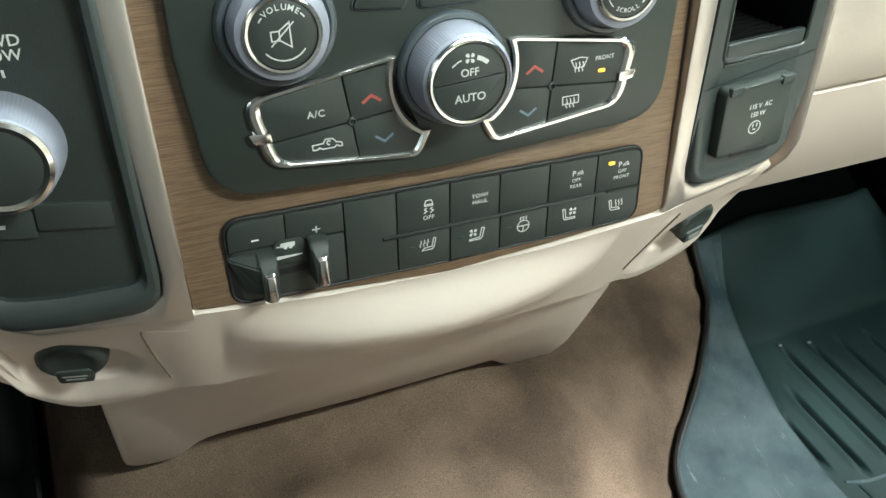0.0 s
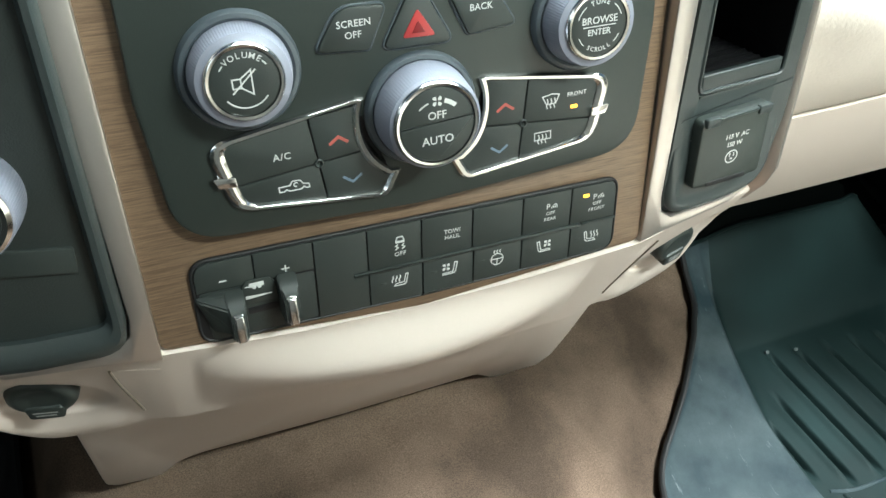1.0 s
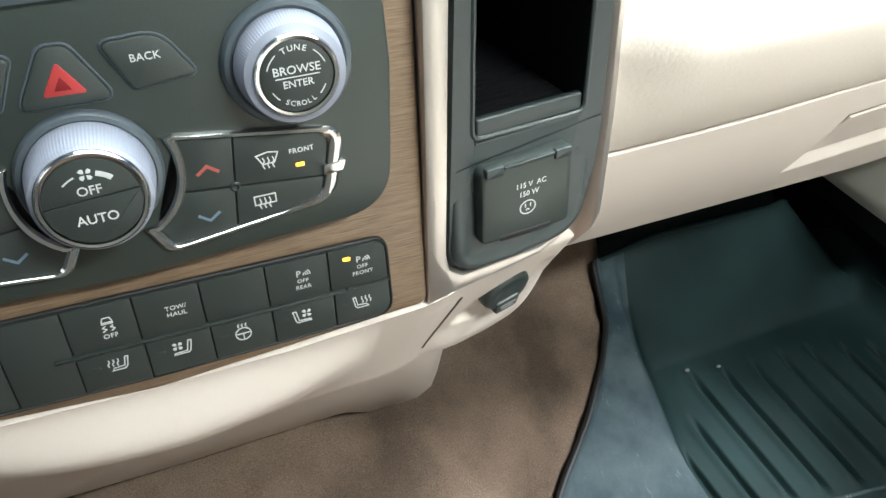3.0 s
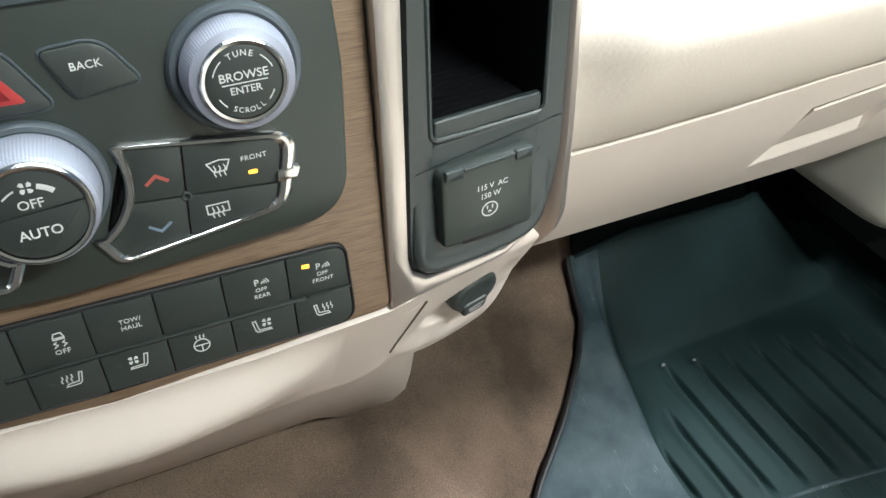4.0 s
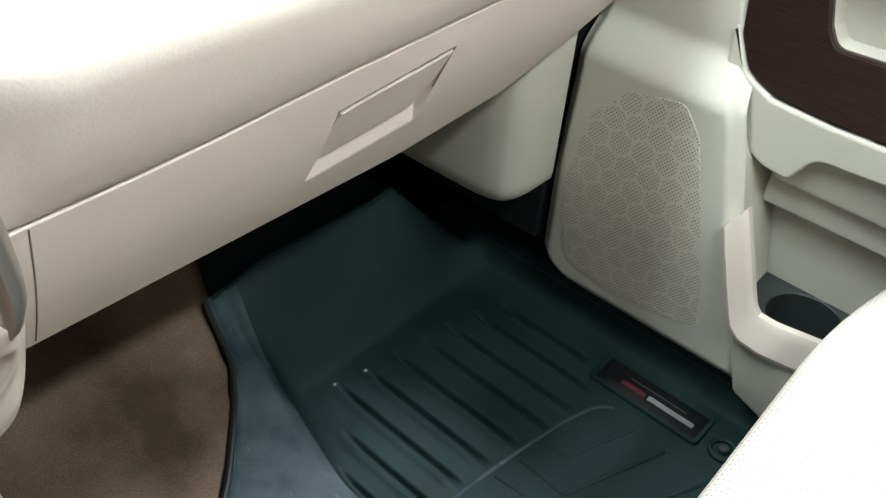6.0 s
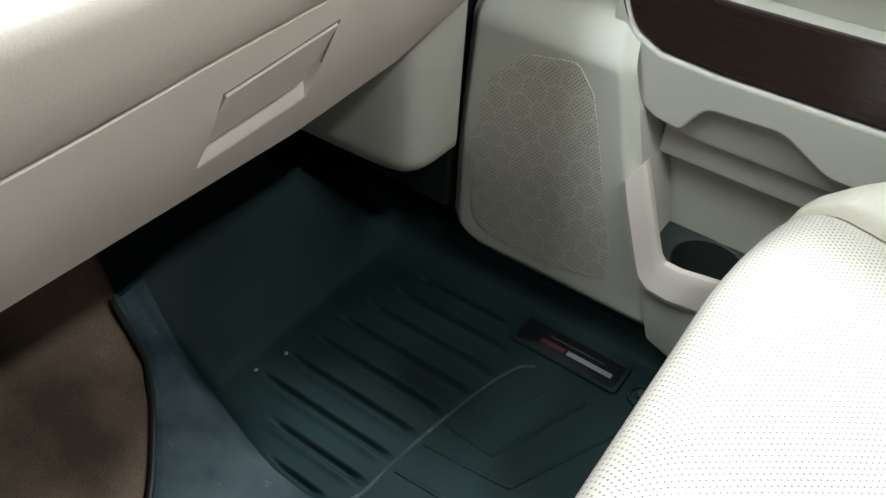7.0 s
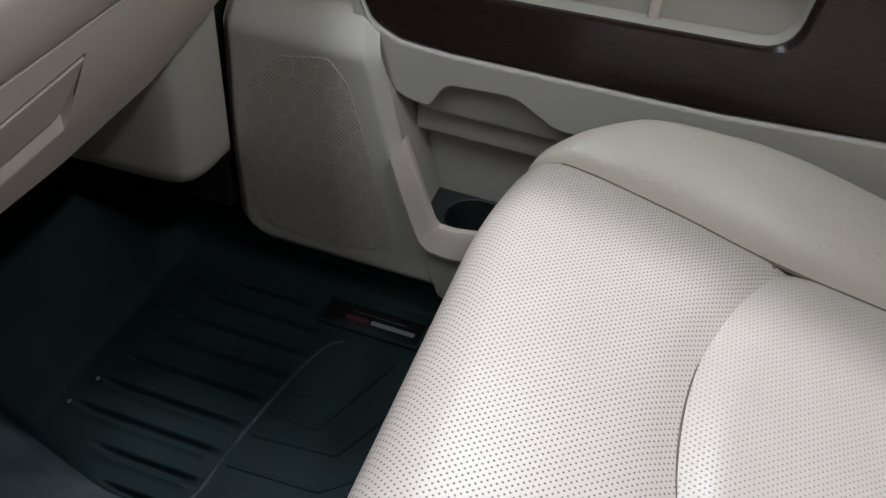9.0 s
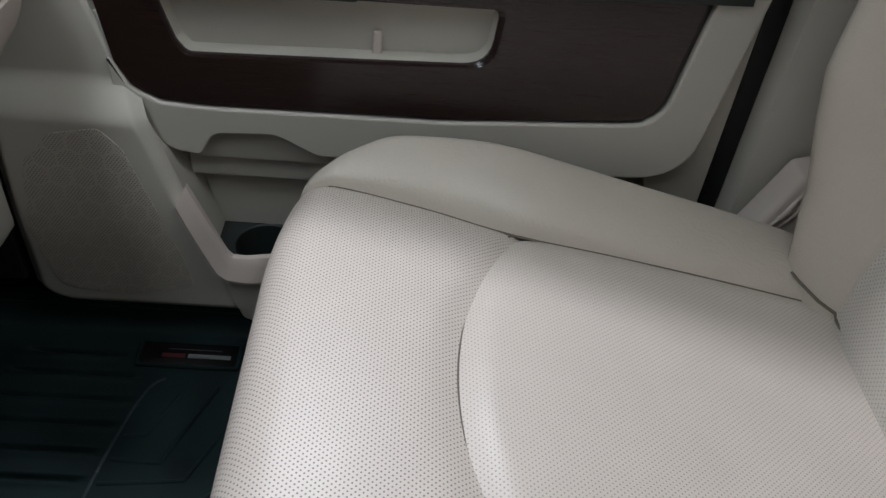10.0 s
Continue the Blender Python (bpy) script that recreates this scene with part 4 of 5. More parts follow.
def build_dashboard():
    p = thing("dashboard", (0.5, 0.1, 0.34), "cream moulded dashboard with a padded brow above the glovebox", "dashboard")
    prof = spline([(0.0330, 0.4700), (0.0275, 0.4712), (0.013, 0.496), (0.003, 0.522), (0.0, 0.538), (0.006, 0.550), (0.030, 0.566), (0.12, 0.592), (0.26, 0.612), (0.42, 0.622)], 5)

    def pad(s, t):
        x = lerp(XD0 - 0.006, XD1, s)
        q = prof[min(int(t * (len(prof) - 1) + 0.5), len(prof) - 1)]
        y = q[0] + 0.02 * smooth(0.72, 0.82, x) + 0.016 * smooth(0.275, 0.228, x) * smooth(0.05, 0.35, t)
        k = seam_w(x) * (1 - smooth(0.0, 0.45, t))
        return Vector((x, y + 0.057 * k, q[1] - 0.128 * k + 0.004 * smooth(0.5, 0.8, x) * t))
    part("padded_brow", thicken(grid(pad, 60, len(prof) - 1), 0.006, (0, -0.3, 1)), BEIGE_SOFT, p, "cream grained padded upper part")
    # the stack's body behind its face, and the cream cheek on its side
    part("stack_body", box(-0.203, 0.148, 0.052, 0.30, 0.43, 0.66, 0.004), BEIGE, p)
    part("stack_rear", box(0.1485, 0.2365, 0.125, 0.30, 0.43, 0.66, 0.004), BLACK, p)
    cheek = bmesh.new()
    prof2 = [(0.2300, 0.004), (0.2325, 0.0025), (0.2360, 0.004), (0.2395, 0.008), (0.2430, 0.014), (0.2455, 0.021), (0.2470, 0.045)]
    loops = []
    for z, dx, dy in ((0.408, -0.003, 0.024), (0.422, -0.001, 0.012), (0.438, 0.0, 0.003), (0.450, 0.0, 0.0), (0.50, 0.0005, 0.006), (0.56, -0.0015, 0.0125), (0.64, -0.002, 0.021)):
        loops.append([Vector((a + dx, b + dy, z)) for a, b in prof2] + [Vector((0.224 + dx, 0.04 + dy, z)), Vector((0.224 + dx, 0.012 + dy, z))])
    loft(cheek, loops, Matrix.Identity(4), True, True)
    part("stack_cheek", cheek, SATIN, p, "satin cream-silver side of the centre stack")
    # glovebox door with its latch
    x0, x1, w0, w1 = LATCH
    e = 0.0004
    xs = [lerp(XD0 + 0.012, x0 - 0.004, k / 22) for k in range(23)] + [x0 - e, x0 + e] + [lerp(x0 + 0.003, x1 - 0.003, k / 10) for k in range(11)] + [x1 - e, x1 + e] + [lerp(x1 + 0.004, XD1, k / 26) for k in range(27)]
    ws = [0.0, 0.004, 0.012] + [lerp(0.03, w0 - 0.02, k / 6) for k in range(7)] + [w0 - 0.003, w0 + 0.003] + [lerp(w0 + 0.03, 0.56, k / 7) for k in range(8)] + [0.588, 0.601, 0.62, 0.645, 0.667, w1 - 0.002, w1 + 0.002] + [lerp(w1 + 0.02, 1.0, k / 7) for k in range(8)]
    curl = 9
    door = bmesh.new()
    rows = []
    for x in xs:
        col = [glove_skin(x, w, -0.0035 * (1 - min(1.0, w / 0.012)) ** 2) for w in ws]
        foot = col[-1]
        for k in range(1, curl + 1):
            a = k / curl
            t = a * math.pi * 0.55
            col.append(foot + Vector((0, 0.016 * math.sin(t) + 0.20 * max(0, a - 0.72), -0.010 * (1 - math.cos(t)) - 0.010 * a)))
        rows.append([door.verts.new(q) for q in col])
    for a, b in zip(rows, rows[1:]):
        for k in range(len(a) - 1):
            door.faces.new((a[k], b[k], b[k + 1], a[k + 1]))
    d = part("glovebox_door", thicken(door, 0.004, (0, -1, 0)), BEIGE, p, "plain cream glovebox door with a sunk latch pocket", 24)
    part("side_seam", tube([glove_skin(0.2575, w, 0.0002) for w in (0.02, 0.15, 0.3, 0.45, 0.6, 0.75, 0.95)], 0.0005, 6), THREAD, p, "fine parting line")
    # the latch flap leans into the pocket behind a bright upper edge
    flap = bmesh.new()
    outline = [(0.4452, 0.214), (0.5395, 0.214), (0.5380, 0.36), (0.5320, 0.565), (0.4452, 0.565)]

    def plate(grow, lift):
        out = []
        for x, w in outline:
            k = (w - 0.214) / 0.331
            out.append(glove_skin(lerp(x, 0.4924, grow), lerp(w, 0.38, grow), lerp(0.0014, -0.0035, k) + lift, False))
        return out
    loft(flap, [plate(0.0, -0.0022), plate(0.0, -0.0004), plate(0.012, 0.0)], Matrix.Identity(4), True, True)
    part("latch_flap", flap, BEIGE, d, "cream latch flap", 25)
    part("latch_gap", tube([glove_skin(x0, 0.60, -0.001, False), glove_skin(x0, 0.20, 0.0, False), glove_skin(x1, 0.20, 0.0, False), glove_skin(x1, 0.45, -0.001, False)], 0.0006, 6), THREAD, d, "dark gap round the latch")
    # unseen light stops behind the dash: driver's side, door end, top under the windshield
    part("driver_side", box(-0.90, -0.206, 0.10, 0.50, 0.38, 0.655, 0.01), BLACK, p, "unseen black light stop on the driver's side of the dashboard")
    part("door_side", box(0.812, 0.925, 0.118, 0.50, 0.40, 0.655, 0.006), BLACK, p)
    part("top_rear", box(-0.205, 0.811, 0.31, 0.502, 0.44, 0.605, 0.004), BLACK, p, "unseen black light stop at the rear of the dashboard top")
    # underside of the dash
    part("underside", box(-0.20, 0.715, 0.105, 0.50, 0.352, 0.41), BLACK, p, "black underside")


build_dashboard()


# ---- lower dash panel and console fascia ----
def wood_foot(x):
    """Height of the lower edge of the wood and the side pods."""
    u = abs(x - 0.012)
    if x > 0:
        return table([(0, 0.4212), (0.06, 0.4225), (0.125, 0.4285), (0.14, 0.4320), (0.172, 0.4375), (0.19, 0.4415), (0.205, 0.4445), (0.220, 0.4470), (0.235, 0.4480)], u)
    return table([(0, 0.4212), (0.06, 0.4225), (0.125, 0.4285), (0.14, 0.4320), (0.172, 0.4375), (0.19, 0.4410), (0.205, 0.4440), (0.216, 0.4425), (0.225, 0.4370), (0.233, 0.4240)], u)


def low_foot(x):
    u = abs(x - 0.012)
    if x > 0:
        # the passenger end turns up in one round corner
        k = min(1.0, max(0.0, (u - 0.172) / 0.0635))
        return table([(0, 0.333), (0.10, 0.338), (0.13, 0.336), (0.150, 0.329), (0.165, 0.3205), (0.172, 0.316), (0.20, 0.308), (0.22, 0.306)], u) + 0.108 * (1 - math.sqrt(1 - k ** 2.3))
    u += 0.019 * smooth(0.165, 0.200, u)
    return table([(0, 0.333), (0.10, 0.338), (0.13, 0.336), (0.150, 0.329), (0.170, 0.323), (0.190, 0.321), (0.204, 0.323), (0.214, 0.329), (0.222, 0.340), (0.228, 0.357), (0.2315, 0.384), (0.233, 0.415)], u)


def build_lower_panel():
    p = thing("lower_dash_panel", (0.012, 0.02, 0.33), "cream lower dashboard panel with a scooped pull ledge", "dashboard panel")

    def ledge(x):
        k = (x + 0.100) / 0.215
        return 0.0170 * math.sin(math.pi * k) ** 0.8 if 0 < k < 1 else 0.0

    def socket(x, z):
        u = abs(x - 0.012) - (0.193 if x > 0 else 0.186)
        v = z - (0.379 if x > 0 else 0.384)
        # rounded triangle, running out to a point towards the middle
        d = math.hypot(u / (0.028 if u > 0 else 0.034), (v - (0.55 * u if u > 0 else 0.30 * u)) / 0.025)
        return smooth(1.05, 0.84, d)

    def along(x):
        return 1 - (1 - (x + 0.221) / 0.4675) ** 0.8

    def face(s, t):
        x = lerp(-0.221, 0.2465, 1 - (1 - s) ** 1.25)
        zt, zb, q = wood_foot(x), low_foot(x), ledge(x)
        z = lerp(zt, zb, t)
        y = -0.002 + sweep(x) + (0.40 + 0.10 * smooth(0.11, 0.17, abs(x - 0.012))) * (zt - z)
        # the pull ledge stands out just under the wood and tucks in below
        top = min(1.0, smooth(0.02, 0.38, t + 0.03))
        y -= q * (top * (1 - smooth(0.37, 1.0, t)) * 1.25)
        u = abs(x - 0.012)
        y += 0.002 * smooth(0.120, 0.170, u) + (0.014 * max(0.0, (u - 0.214) / 0.0185) ** 2.2 if x > 0 else 0.004 * smooth(0.215, 0.237, u))
        y += 0.005 * socket(x, z)
        # the passenger end rolls in under the side pod
        if x > 0:
            y += 0.020 * smooth(0.16, 0.0, t) * smooth(0.192, 0.222, u)
        y -= 0.007 * smooth(0.66, 0.90, t) * smooth(0.135, 0.165, u) * smooth(0.236, 0.21, u)
        if t > 0.95:
            y += 0.02 * (t - 0.95) / 0.05
        return Vector((x, y, z))
    part("panel", thicken(grid(face, 240, 80), 0.004, (0, -1, -0.3)), BEIGE, p, "cream moulded panel", 50)
    for sg in (1, -1):
        pts = []
        for k in range(31):
            a = k / 30
            x = 0.012 + sg * (0.149 - 0.009 * a ** 1.3)
            pts.append(face(along(x), 0.17 + 0.60 * a) + Vector((0, -0.0004, 0.0002)))
        part("seam", tube(pts, 0.0007, 8), THREAD, p, "dark parting line")
        part("edge_bead", tube([face(along(0.012 + sg * (0.1475 - 0.005 * k)), 0.17) + Vector((0, 0.00015, 0)) for k in range(5)], 0.0003, 6), BEIGE, p, "pale upper edge of the removable middle")
    part("lower_gap", tube([face(s / 40, 0.965) + Vector((0, -0.001, 0)) for s in range(8, 33)], 0.0012, 6), THREAD, p, "dark gap under the ledge")

    f = thing("console_fascia", (0.012, 0.14, 0.15), "cream slanted console fascia with two short legs", "console")
    # slanted plane: w runs up the slope
    up = Vector((0, -0.085, 0.175)).normalized()
    nrm = Vector((0, -up.z, up.y))
    m = Matrix(((1, 0, 0, 0), (0, up.y, nrm.y, 0.146), (0, up.z, nrm.z, 0.155), (0, 0, 0, 1))) @ Matrix.Diagonal((0.001, 0.001, 0.001, 1))
    out = rpoly([(-168, 200, 4), (-170, 134, 20), (-174, -4, 26), (-134, -22, 16), (-113, 24, 22), (11, 4, 60), (136, -1, 16), (162, -36, 16), (186, -50, 14), (216, -48, 14), (222, -14, 12), (213, 50, 12), (198, 135, 12), (176, 200, 4)], 0, 6)
    part("panel", slab(out, -22, 0, m, 4.0), BEIGE, f, "cream slanted panel")

    # dark socket caps
    for cx, zc, lab in ((0.206, 0.377, "black socket cap with a pull tab in the passenger-side recess"), (-0.170, 0.388, "black socket cap with a pull tab in the driver-side recess")):
        s = along(cx)
        t = (wood_foot(cx) - zc) / (wood_foot(cx) - low_foot(cx))
        c = face(s, t)
        side = 1 if cx > 0 else -1
        mm = Matrix.Translation(c) @ Euler((radians(97), 0, radians(14 * side))).to_matrix().to_4x4() @ Matrix.Translation((0, 0, -0.002)) @ Matrix.Diagonal((0.00104, 0.00084, 0.0008, 1))
        cap = solo("socket_cap", lathe([(16.2, -10), (16.4, 4), (16.2, 7.0), (15.2, 9.6), (13.2, 11.0), (10.6, 11.2), (9.4, 10.4), (3, 10.4)], 0, 0, mm, 48), BUTTON, lab, "socket cap", "socket caps")
        part("pull_tab", slab(rpoly([(-9.0, -6), (9.0, -6), (8.0, -17.6), (-8.0, -17.6)], 2.5, 3), 2.0, 12.2, mm, 1.4), BUTTON, cap, "moulded pull tab")
        part("lettering", ribbon([[(-5.6, -10.6), (5.6, -10.6)], [(-4.6, -13.4), (4.6, -13.4)]], 1.1, 12.2, mm), mat("grey_print", (0.28, 0.28, 0.27), 0.6), cap, "worn grey lettering")


build_lower_panel()


# ---- floor: carpet and mat ----
EDGE = [(0.345, 0.482), (0.30, 0.476), (0.269, 0.469), (0.213, 0.455), (0.196, 0.443), (0.178, 0.431), (0.129, 0.386), (0.107, 0.362), (0.063, 0.314), (0.022, 0.298), (-0.03, 0.300), (-0.10, 0.305), (-0.40, 0.305)]


EDGE_FINE = [(q.x, q.y) for q in spline([(a, b, 0) for a, b in sorted(EDGE)], 8)]


def mat_edge(y):
    return table(EDGE_FINE, y)


GROOVES = [(0.548, 0.166, -0.016), (0.586, 0.157, -0.018), (0.625, 0.154, -0.024), (0.665, 0.149, -0.034), (0.703, 0.143, -0.040), (0.742, 0.131, -0.036), (0.777, 0.120, -0.010), (0.510, 0.113, -0.014), (0.474, 0.084, 0.006)]


def mat_height(x, y):
    flap = 0.045 - 0.120 * (x - 0.376) + 0.402 * (y - 0.095)
    fold = 0.462 + 0.20 * max(0.0, y - 0.06)
    flap = max(flap, 0.004) * (1 - smooth(fold - 0.012, fold + 0.028, x))
    toe = min(max(0.0, y - 0.178) * 1.45, 0.30)
    toe *= 1 - 0.25 * smooth(0.56, 0.44, x)
    # the ramp ends in a slanting ridge; beside it the mat drops into a well under the kick panel
    edge = x - (0.741 + 1.15 * (0.26 - y))
    toe *= 1 - 0.72 * smooth(0.0, 0.045, edge)
    toe += 0.007 * math.exp(-((edge + 0.006) / 0.010) ** 2) * smooth(0.175, 0.21, y)
    side = 0.055 * smooth(0.815, 0.845, x)
    k = 0.014
    # soft join of the planes
    z = math.log(math.exp(flap / k) + math.exp(toe / k) + math.exp(side / k)) * k - k * math.log(3.0)
    return z


def mat_relief(x, y):
    """Channels pressed into the heel area, each with a rounded bar on its tunnel side."""
    z = 0.0
    for x0, y0, y1 in GROOVES:
        if abs(x - x0) > 0.03:
            continue
        run = smooth(y0 + 0.006, y0 - 0.030, y) * smooth(y1 - 0.006, y1 + 0.020, y)
        a = x - x0
        z += run * (0.0030 * math.exp(-((a + 0.0075) / 0.0045) ** 2) - 0.0085 * math.exp(-((a - 0.001) / 0.0042) ** 4))
    return z


def carpet_height(x, y):
    e = mat_edge(y)
    zm = mat_height(e, y) + 0.002
    top = 0.118 + 0.05 * smooth(0.12, 0.40, y)
    if x > e - 0.004:
        return mat_height(x, y) - 0.014
    zm -= 0.006
    x0 = 0.10 + 0.10 * smooth(0.0, 0.16, y)
    k = smooth(x0, e, x)
    z = lerp(top, zm, k ** 0.85)
    left = smooth(-0.20, -0.275, x)
    z = lerp(z, 0.0, left)
    # a low fold along the tunnel's shoulder
    z += 0.0065 * math.exp(-((x - 0.246 - 0.25 * max(0.0, 0.02 - y)) / 0.014) ** 2) * smooth(0.17, 0.06, y) * smooth(0.0, 0.03, e - x)
    # soft waves where the carpet was pulled over the tunnel
    z += 0.003 * math.sin(26 * x + 9 * y) * math.sin(14 * y + 2.0) * (1 - left) * smooth(0.0, 0.05, e - x)
    z += 0.006 * math.exp(-((x - 0.26 - 0.5 * (y - 0.05)) / 0.03) ** 2) * smooth(0.0, 0.06, e - x)
    return z


def build_floor():
    def c(s, t):
        x, y = lerp(-0.85, 0.86, s), lerp(-0.95, 0.52, t)
        return Vector((x, y, carpet_height(x, y)))
    bm = grid(c, 200, 150)
    solo("floor", thicken(bm, 0.008, (0, 0, 1)), CARPET, "brown cut-pile carpet over the transmission tunnel", "floor", "", "structure", 60)

    # dark sheet stands in for the dashboard's shade above the mat
    def pad(s, t):
        x, y = lerp(0.40, 0.86, s), lerp(0.20, 0.50, t)
        x = max(x, mat_edge(y) + 0.012)
        return Vector((x, y, mat_height(x, y) - 0.004 - 0.012 * smooth(0.276, 0.263, y)))
    solo("toe_shade_sheet", thicken(grid(pad, 40, 30), 0.006, (0, 0, 1)), TOE_SHADE, "dark sheet on the firewall in place of the shade under the dashboard", "floor", "", "structure", 60)

    p = thing("floor_mat", (0.6, 0.05, 0.0), "dark green-grey moulded rubber floor mat with raised ribs", "floor mat")

    def m(s, t, side=True):
        y = lerp(-0.38, 0.272 - (0.008 * s if side else 0.0), t)
        e = mat_edge(y)
        x = lerp(0.462 + 0.20 * max(0.0, y - 0.06) + 0.004, 0.852, s) if side else lerp(e, 0.462 + 0.20 * max(0.0, y - 0.06) + 0.004, s)
        z = mat_height(x, y) + mat_relief(x, y)
        # a rounded, slightly raised rim along the tunnel
        return Vector((x, y, z + 0.003 + 0.003 * smooth(0.012, 0.004, x - e) - 0.004 * smooth(0.003, 0.0, x - e)))
    part("tray", thicken(grid(m, 330, 170), 0.003, (0, 0, 1)), RUBBER, p, "moulded rubber tray", 70)
    part("side_flap", thicken(grid(lambda s, t: m(s, t, False), 50, 150), 0.003, (0, 0, 1)), PALE_RUBBER, p, "paler blue-grey side flap on the tunnel", 70)
    top = []
    for k in range(41):
        x = lerp(mat_edge(0.272) + 0.006, 0.80, k / 40)
        y = 0.272 - 0.008 * max(0.0, x - 0.51) / 0.34
        top.append(Vector((x, y, mat_height(x, y) + 0.001)))
    part("top_edge", tube(top, 0.0026, 8), RUBBER, p, "rolled upper edge of the mat")
    part("rim", tube([Vector((mat_edge(y) + 0.001, y, mat_height(mat_edge(y), y) + 0.0035)) for y in [0.272 - 0.0101 * i for i in range(65)]], 0.0035, 8), BLACK, p, "black rolled rim")

    def rib(pts, r, lab="", material=RUBBER):
        q = [Vector((a, b, mat_height(a, b) + 0.0025)) for a, b in pts]
        part("rib", tube(q, r, 10, None, 0.9 if r < 0.004 else 0.72), material, p, lab)
    sw = spline([(0.478, -0.012, 0), (0.505, -0.020, 0), (0.542, -0.022, 0), (0.607, -0.030, 0), (0.657, -0.038, 0), (0.695, -0.046, 0), (0.728, -0.058, 0), (0.740, -0.072, 0)], 6)
    rib([(q.x, q.y) for q in sw], 0.0022, "long curved bead, rubbed pale", PALE_RUBBER)
    for pts in ([(0.648, -0.045), (0.652, -0.071), (0.730, -0.102)], [(0.615, -0.039), (0.613, -0.096), (0.729, -0.141)], [(0.582, -0.034), (0.591, -0.129), (0.736, -0.195)], [(0.540, -0.03), (0.545, -0.13), (0.60, -0.19), (0.72, -0.25)], [(0.49, -0.02), (0.50, -0.10), (0.53, -0.18)]):
        q = []
        for a, b in zip(pts, pts[1:]):
            q += [(lerp(a[0], b[0], k / 6), lerp(a[1], b[1], k / 6)) for k in range(6)]
        rib(q + [pts[-1]], 0.0030)
    for a, b in ((0.546, 0.163), (0.583, 0.154)):
        part("scuff", lathe([(2.6, 0), (2.5, 1.6), (1.7, 2.4), (0.6, 2.7)], 0, 0, pose(a, b, mat_height(a, b) + 0.0054) @ Matrix.Diagonal((0.0011, 0.0008, 0.001, 1)), 12), SCUFF, p, "pale rubbed spot at the end of a rib")
    base = pose(0.7815, -0.0935, 0.003) @ Matrix.Diagonal((0.001, 0.001, 0.001, 1))
    b = part("badge", ring(rpoly([(-24, -68), (24, -68), (24, 68), (-24, 68)], 7, 4), rpoly([(-19, -62.5), (19, -62.5), (19, 62.5), (-19, 62.5)], 3, 4), -1, 4.5, base, 1.2), RUBBER, p, "raised rubber frame of the badge")
    part("badge_plate", slab(rpoly([(-19, -62), (19, -62), (19, 62), (-19, 62)], 3, 4), -1, 2.0, base, 0.4), mat("gloss_black_plate", (0.010, 0.010, 0.011), 0.25), b, "glossy black badge plate")
    part("badge_mark", ribbon([[(-3, -54), (-3, 2)]], 7.0, 2.0, base, 0.2), mat("grey_badge_print", (0.17, 0.175, 0.175), 0.5), b, "grey bar where the maker's mark stands")
    part("badge_mark", ribbon([[(-3, 6), (-3, 36)]], 7.0, 2.0, base, 0.2), mat("red_badge_print", (0.075, 0.012, 0.015), 0.5), b, "dull red bar of the maker's mark")
    part("badge_line", ribbon([[(8, -40), (8, 30)]], 1.2, 2.0, base, 0.2), mat("faint_badge_print", (0.06, 0.06, 0.06), 0.5), b)
    e = part("eyelet", lathe([(16, -1), (16, 4), (13.5, 6), (11, 4.5), (10.5, 1)], -8, -92, base, 32), RUBBER, p, "raised ring of the fixing hole")
    part("fixing_post", lathe([(6, 0), (6, 7), (4.5, 8.5), (2, 8.8)], -8, -92, base, 20), DARK, e, "black fixing post")

    def dm(s, t):
        x, y = lerp(-0.252, -0.84, s), lerp(-0.55, 0.46, t)
        return Vector((x, y, carpet_height(x, y) + 0.014 + 0.9 * max(0.0, y - 0.30) + 0.03 * smooth(-0.275, -0.254, x)))
    solo("driver_floor_mat", thicken(grid(dm, 50, 50), 0.004, (0, 0, 1)), BLACK, "black rubber mat in the driver's footwell", "floor mat", "", "", 60)


build_floor()

# ---- kick panel, door, pillar ----
DOOR = Matrix(((0, 0, -1, 0), (-1, 0, 0, 0), (0, 1, 0, 0), (0, 0, 0, 1))) @ Matrix.Diagonal((0.001, 0.001, 0.001, 1))


def dpoly(pts, r=0.0, seg=5):
    """A door outline from (y, z[, radius]) in metres."""
    return rpoly([(-p[0] * 1000, p[1] * 1000, *( [p[2] * 1000] if len(p) > 2 else [])) for p in pts], r * 1000, seg)


def dslab(poly, x_back, x_front, bev):
    return slab(poly, -x_back * 1000, -x_front * 1000, DOOR, bev * 1000)


def build_kick():
    path = spline([(0.716, 0.50, 0), (0.718, 0.30, 0), (0.721, 0.165, 0), (0.725, 0.119, 0), (0.736, 0.101, 0), (0.759, 0.094, 0), (0.800, 0.093, 0)], 6)

    def f(s, t):
        q = path[min(int(s * (len(path) - 1) + 0.5), len(path) - 1)]
        z = lerp(0.185, 0.46, t)
        if t < 0.04:
            return Vector((q.x + 0.006 * (1 - t / 0.04), q.y + 0.008 * (1 - t / 0.04), z))
        return Vector((q.x - 0.012 * t, q.y - 0.005 * t, z))
    solo("kick_panel", thicken(grid(f, len(path) - 1, 30), 0.006, (-1, -1, 0)), DOOR_BEIGE, "cream curved kick panel beside the footwell", "trim panel", "", "structure", 60)
    # wide black block stands for the dark gap between kick panel and door
    solo("door_gap_block", box(0.806, 0.86, 0.104, 0.30, 0.10, 0.62, 0.003), BLACK, "black fill and seal of the door gap", "trim", "", "structure")
    solo("sill", box(0.835, 0.95, -0.9, 0.5, -0.02, 0.035, 0.006), DARK, "dark plastic door sill", "trim", "", "structure")


build_kick()


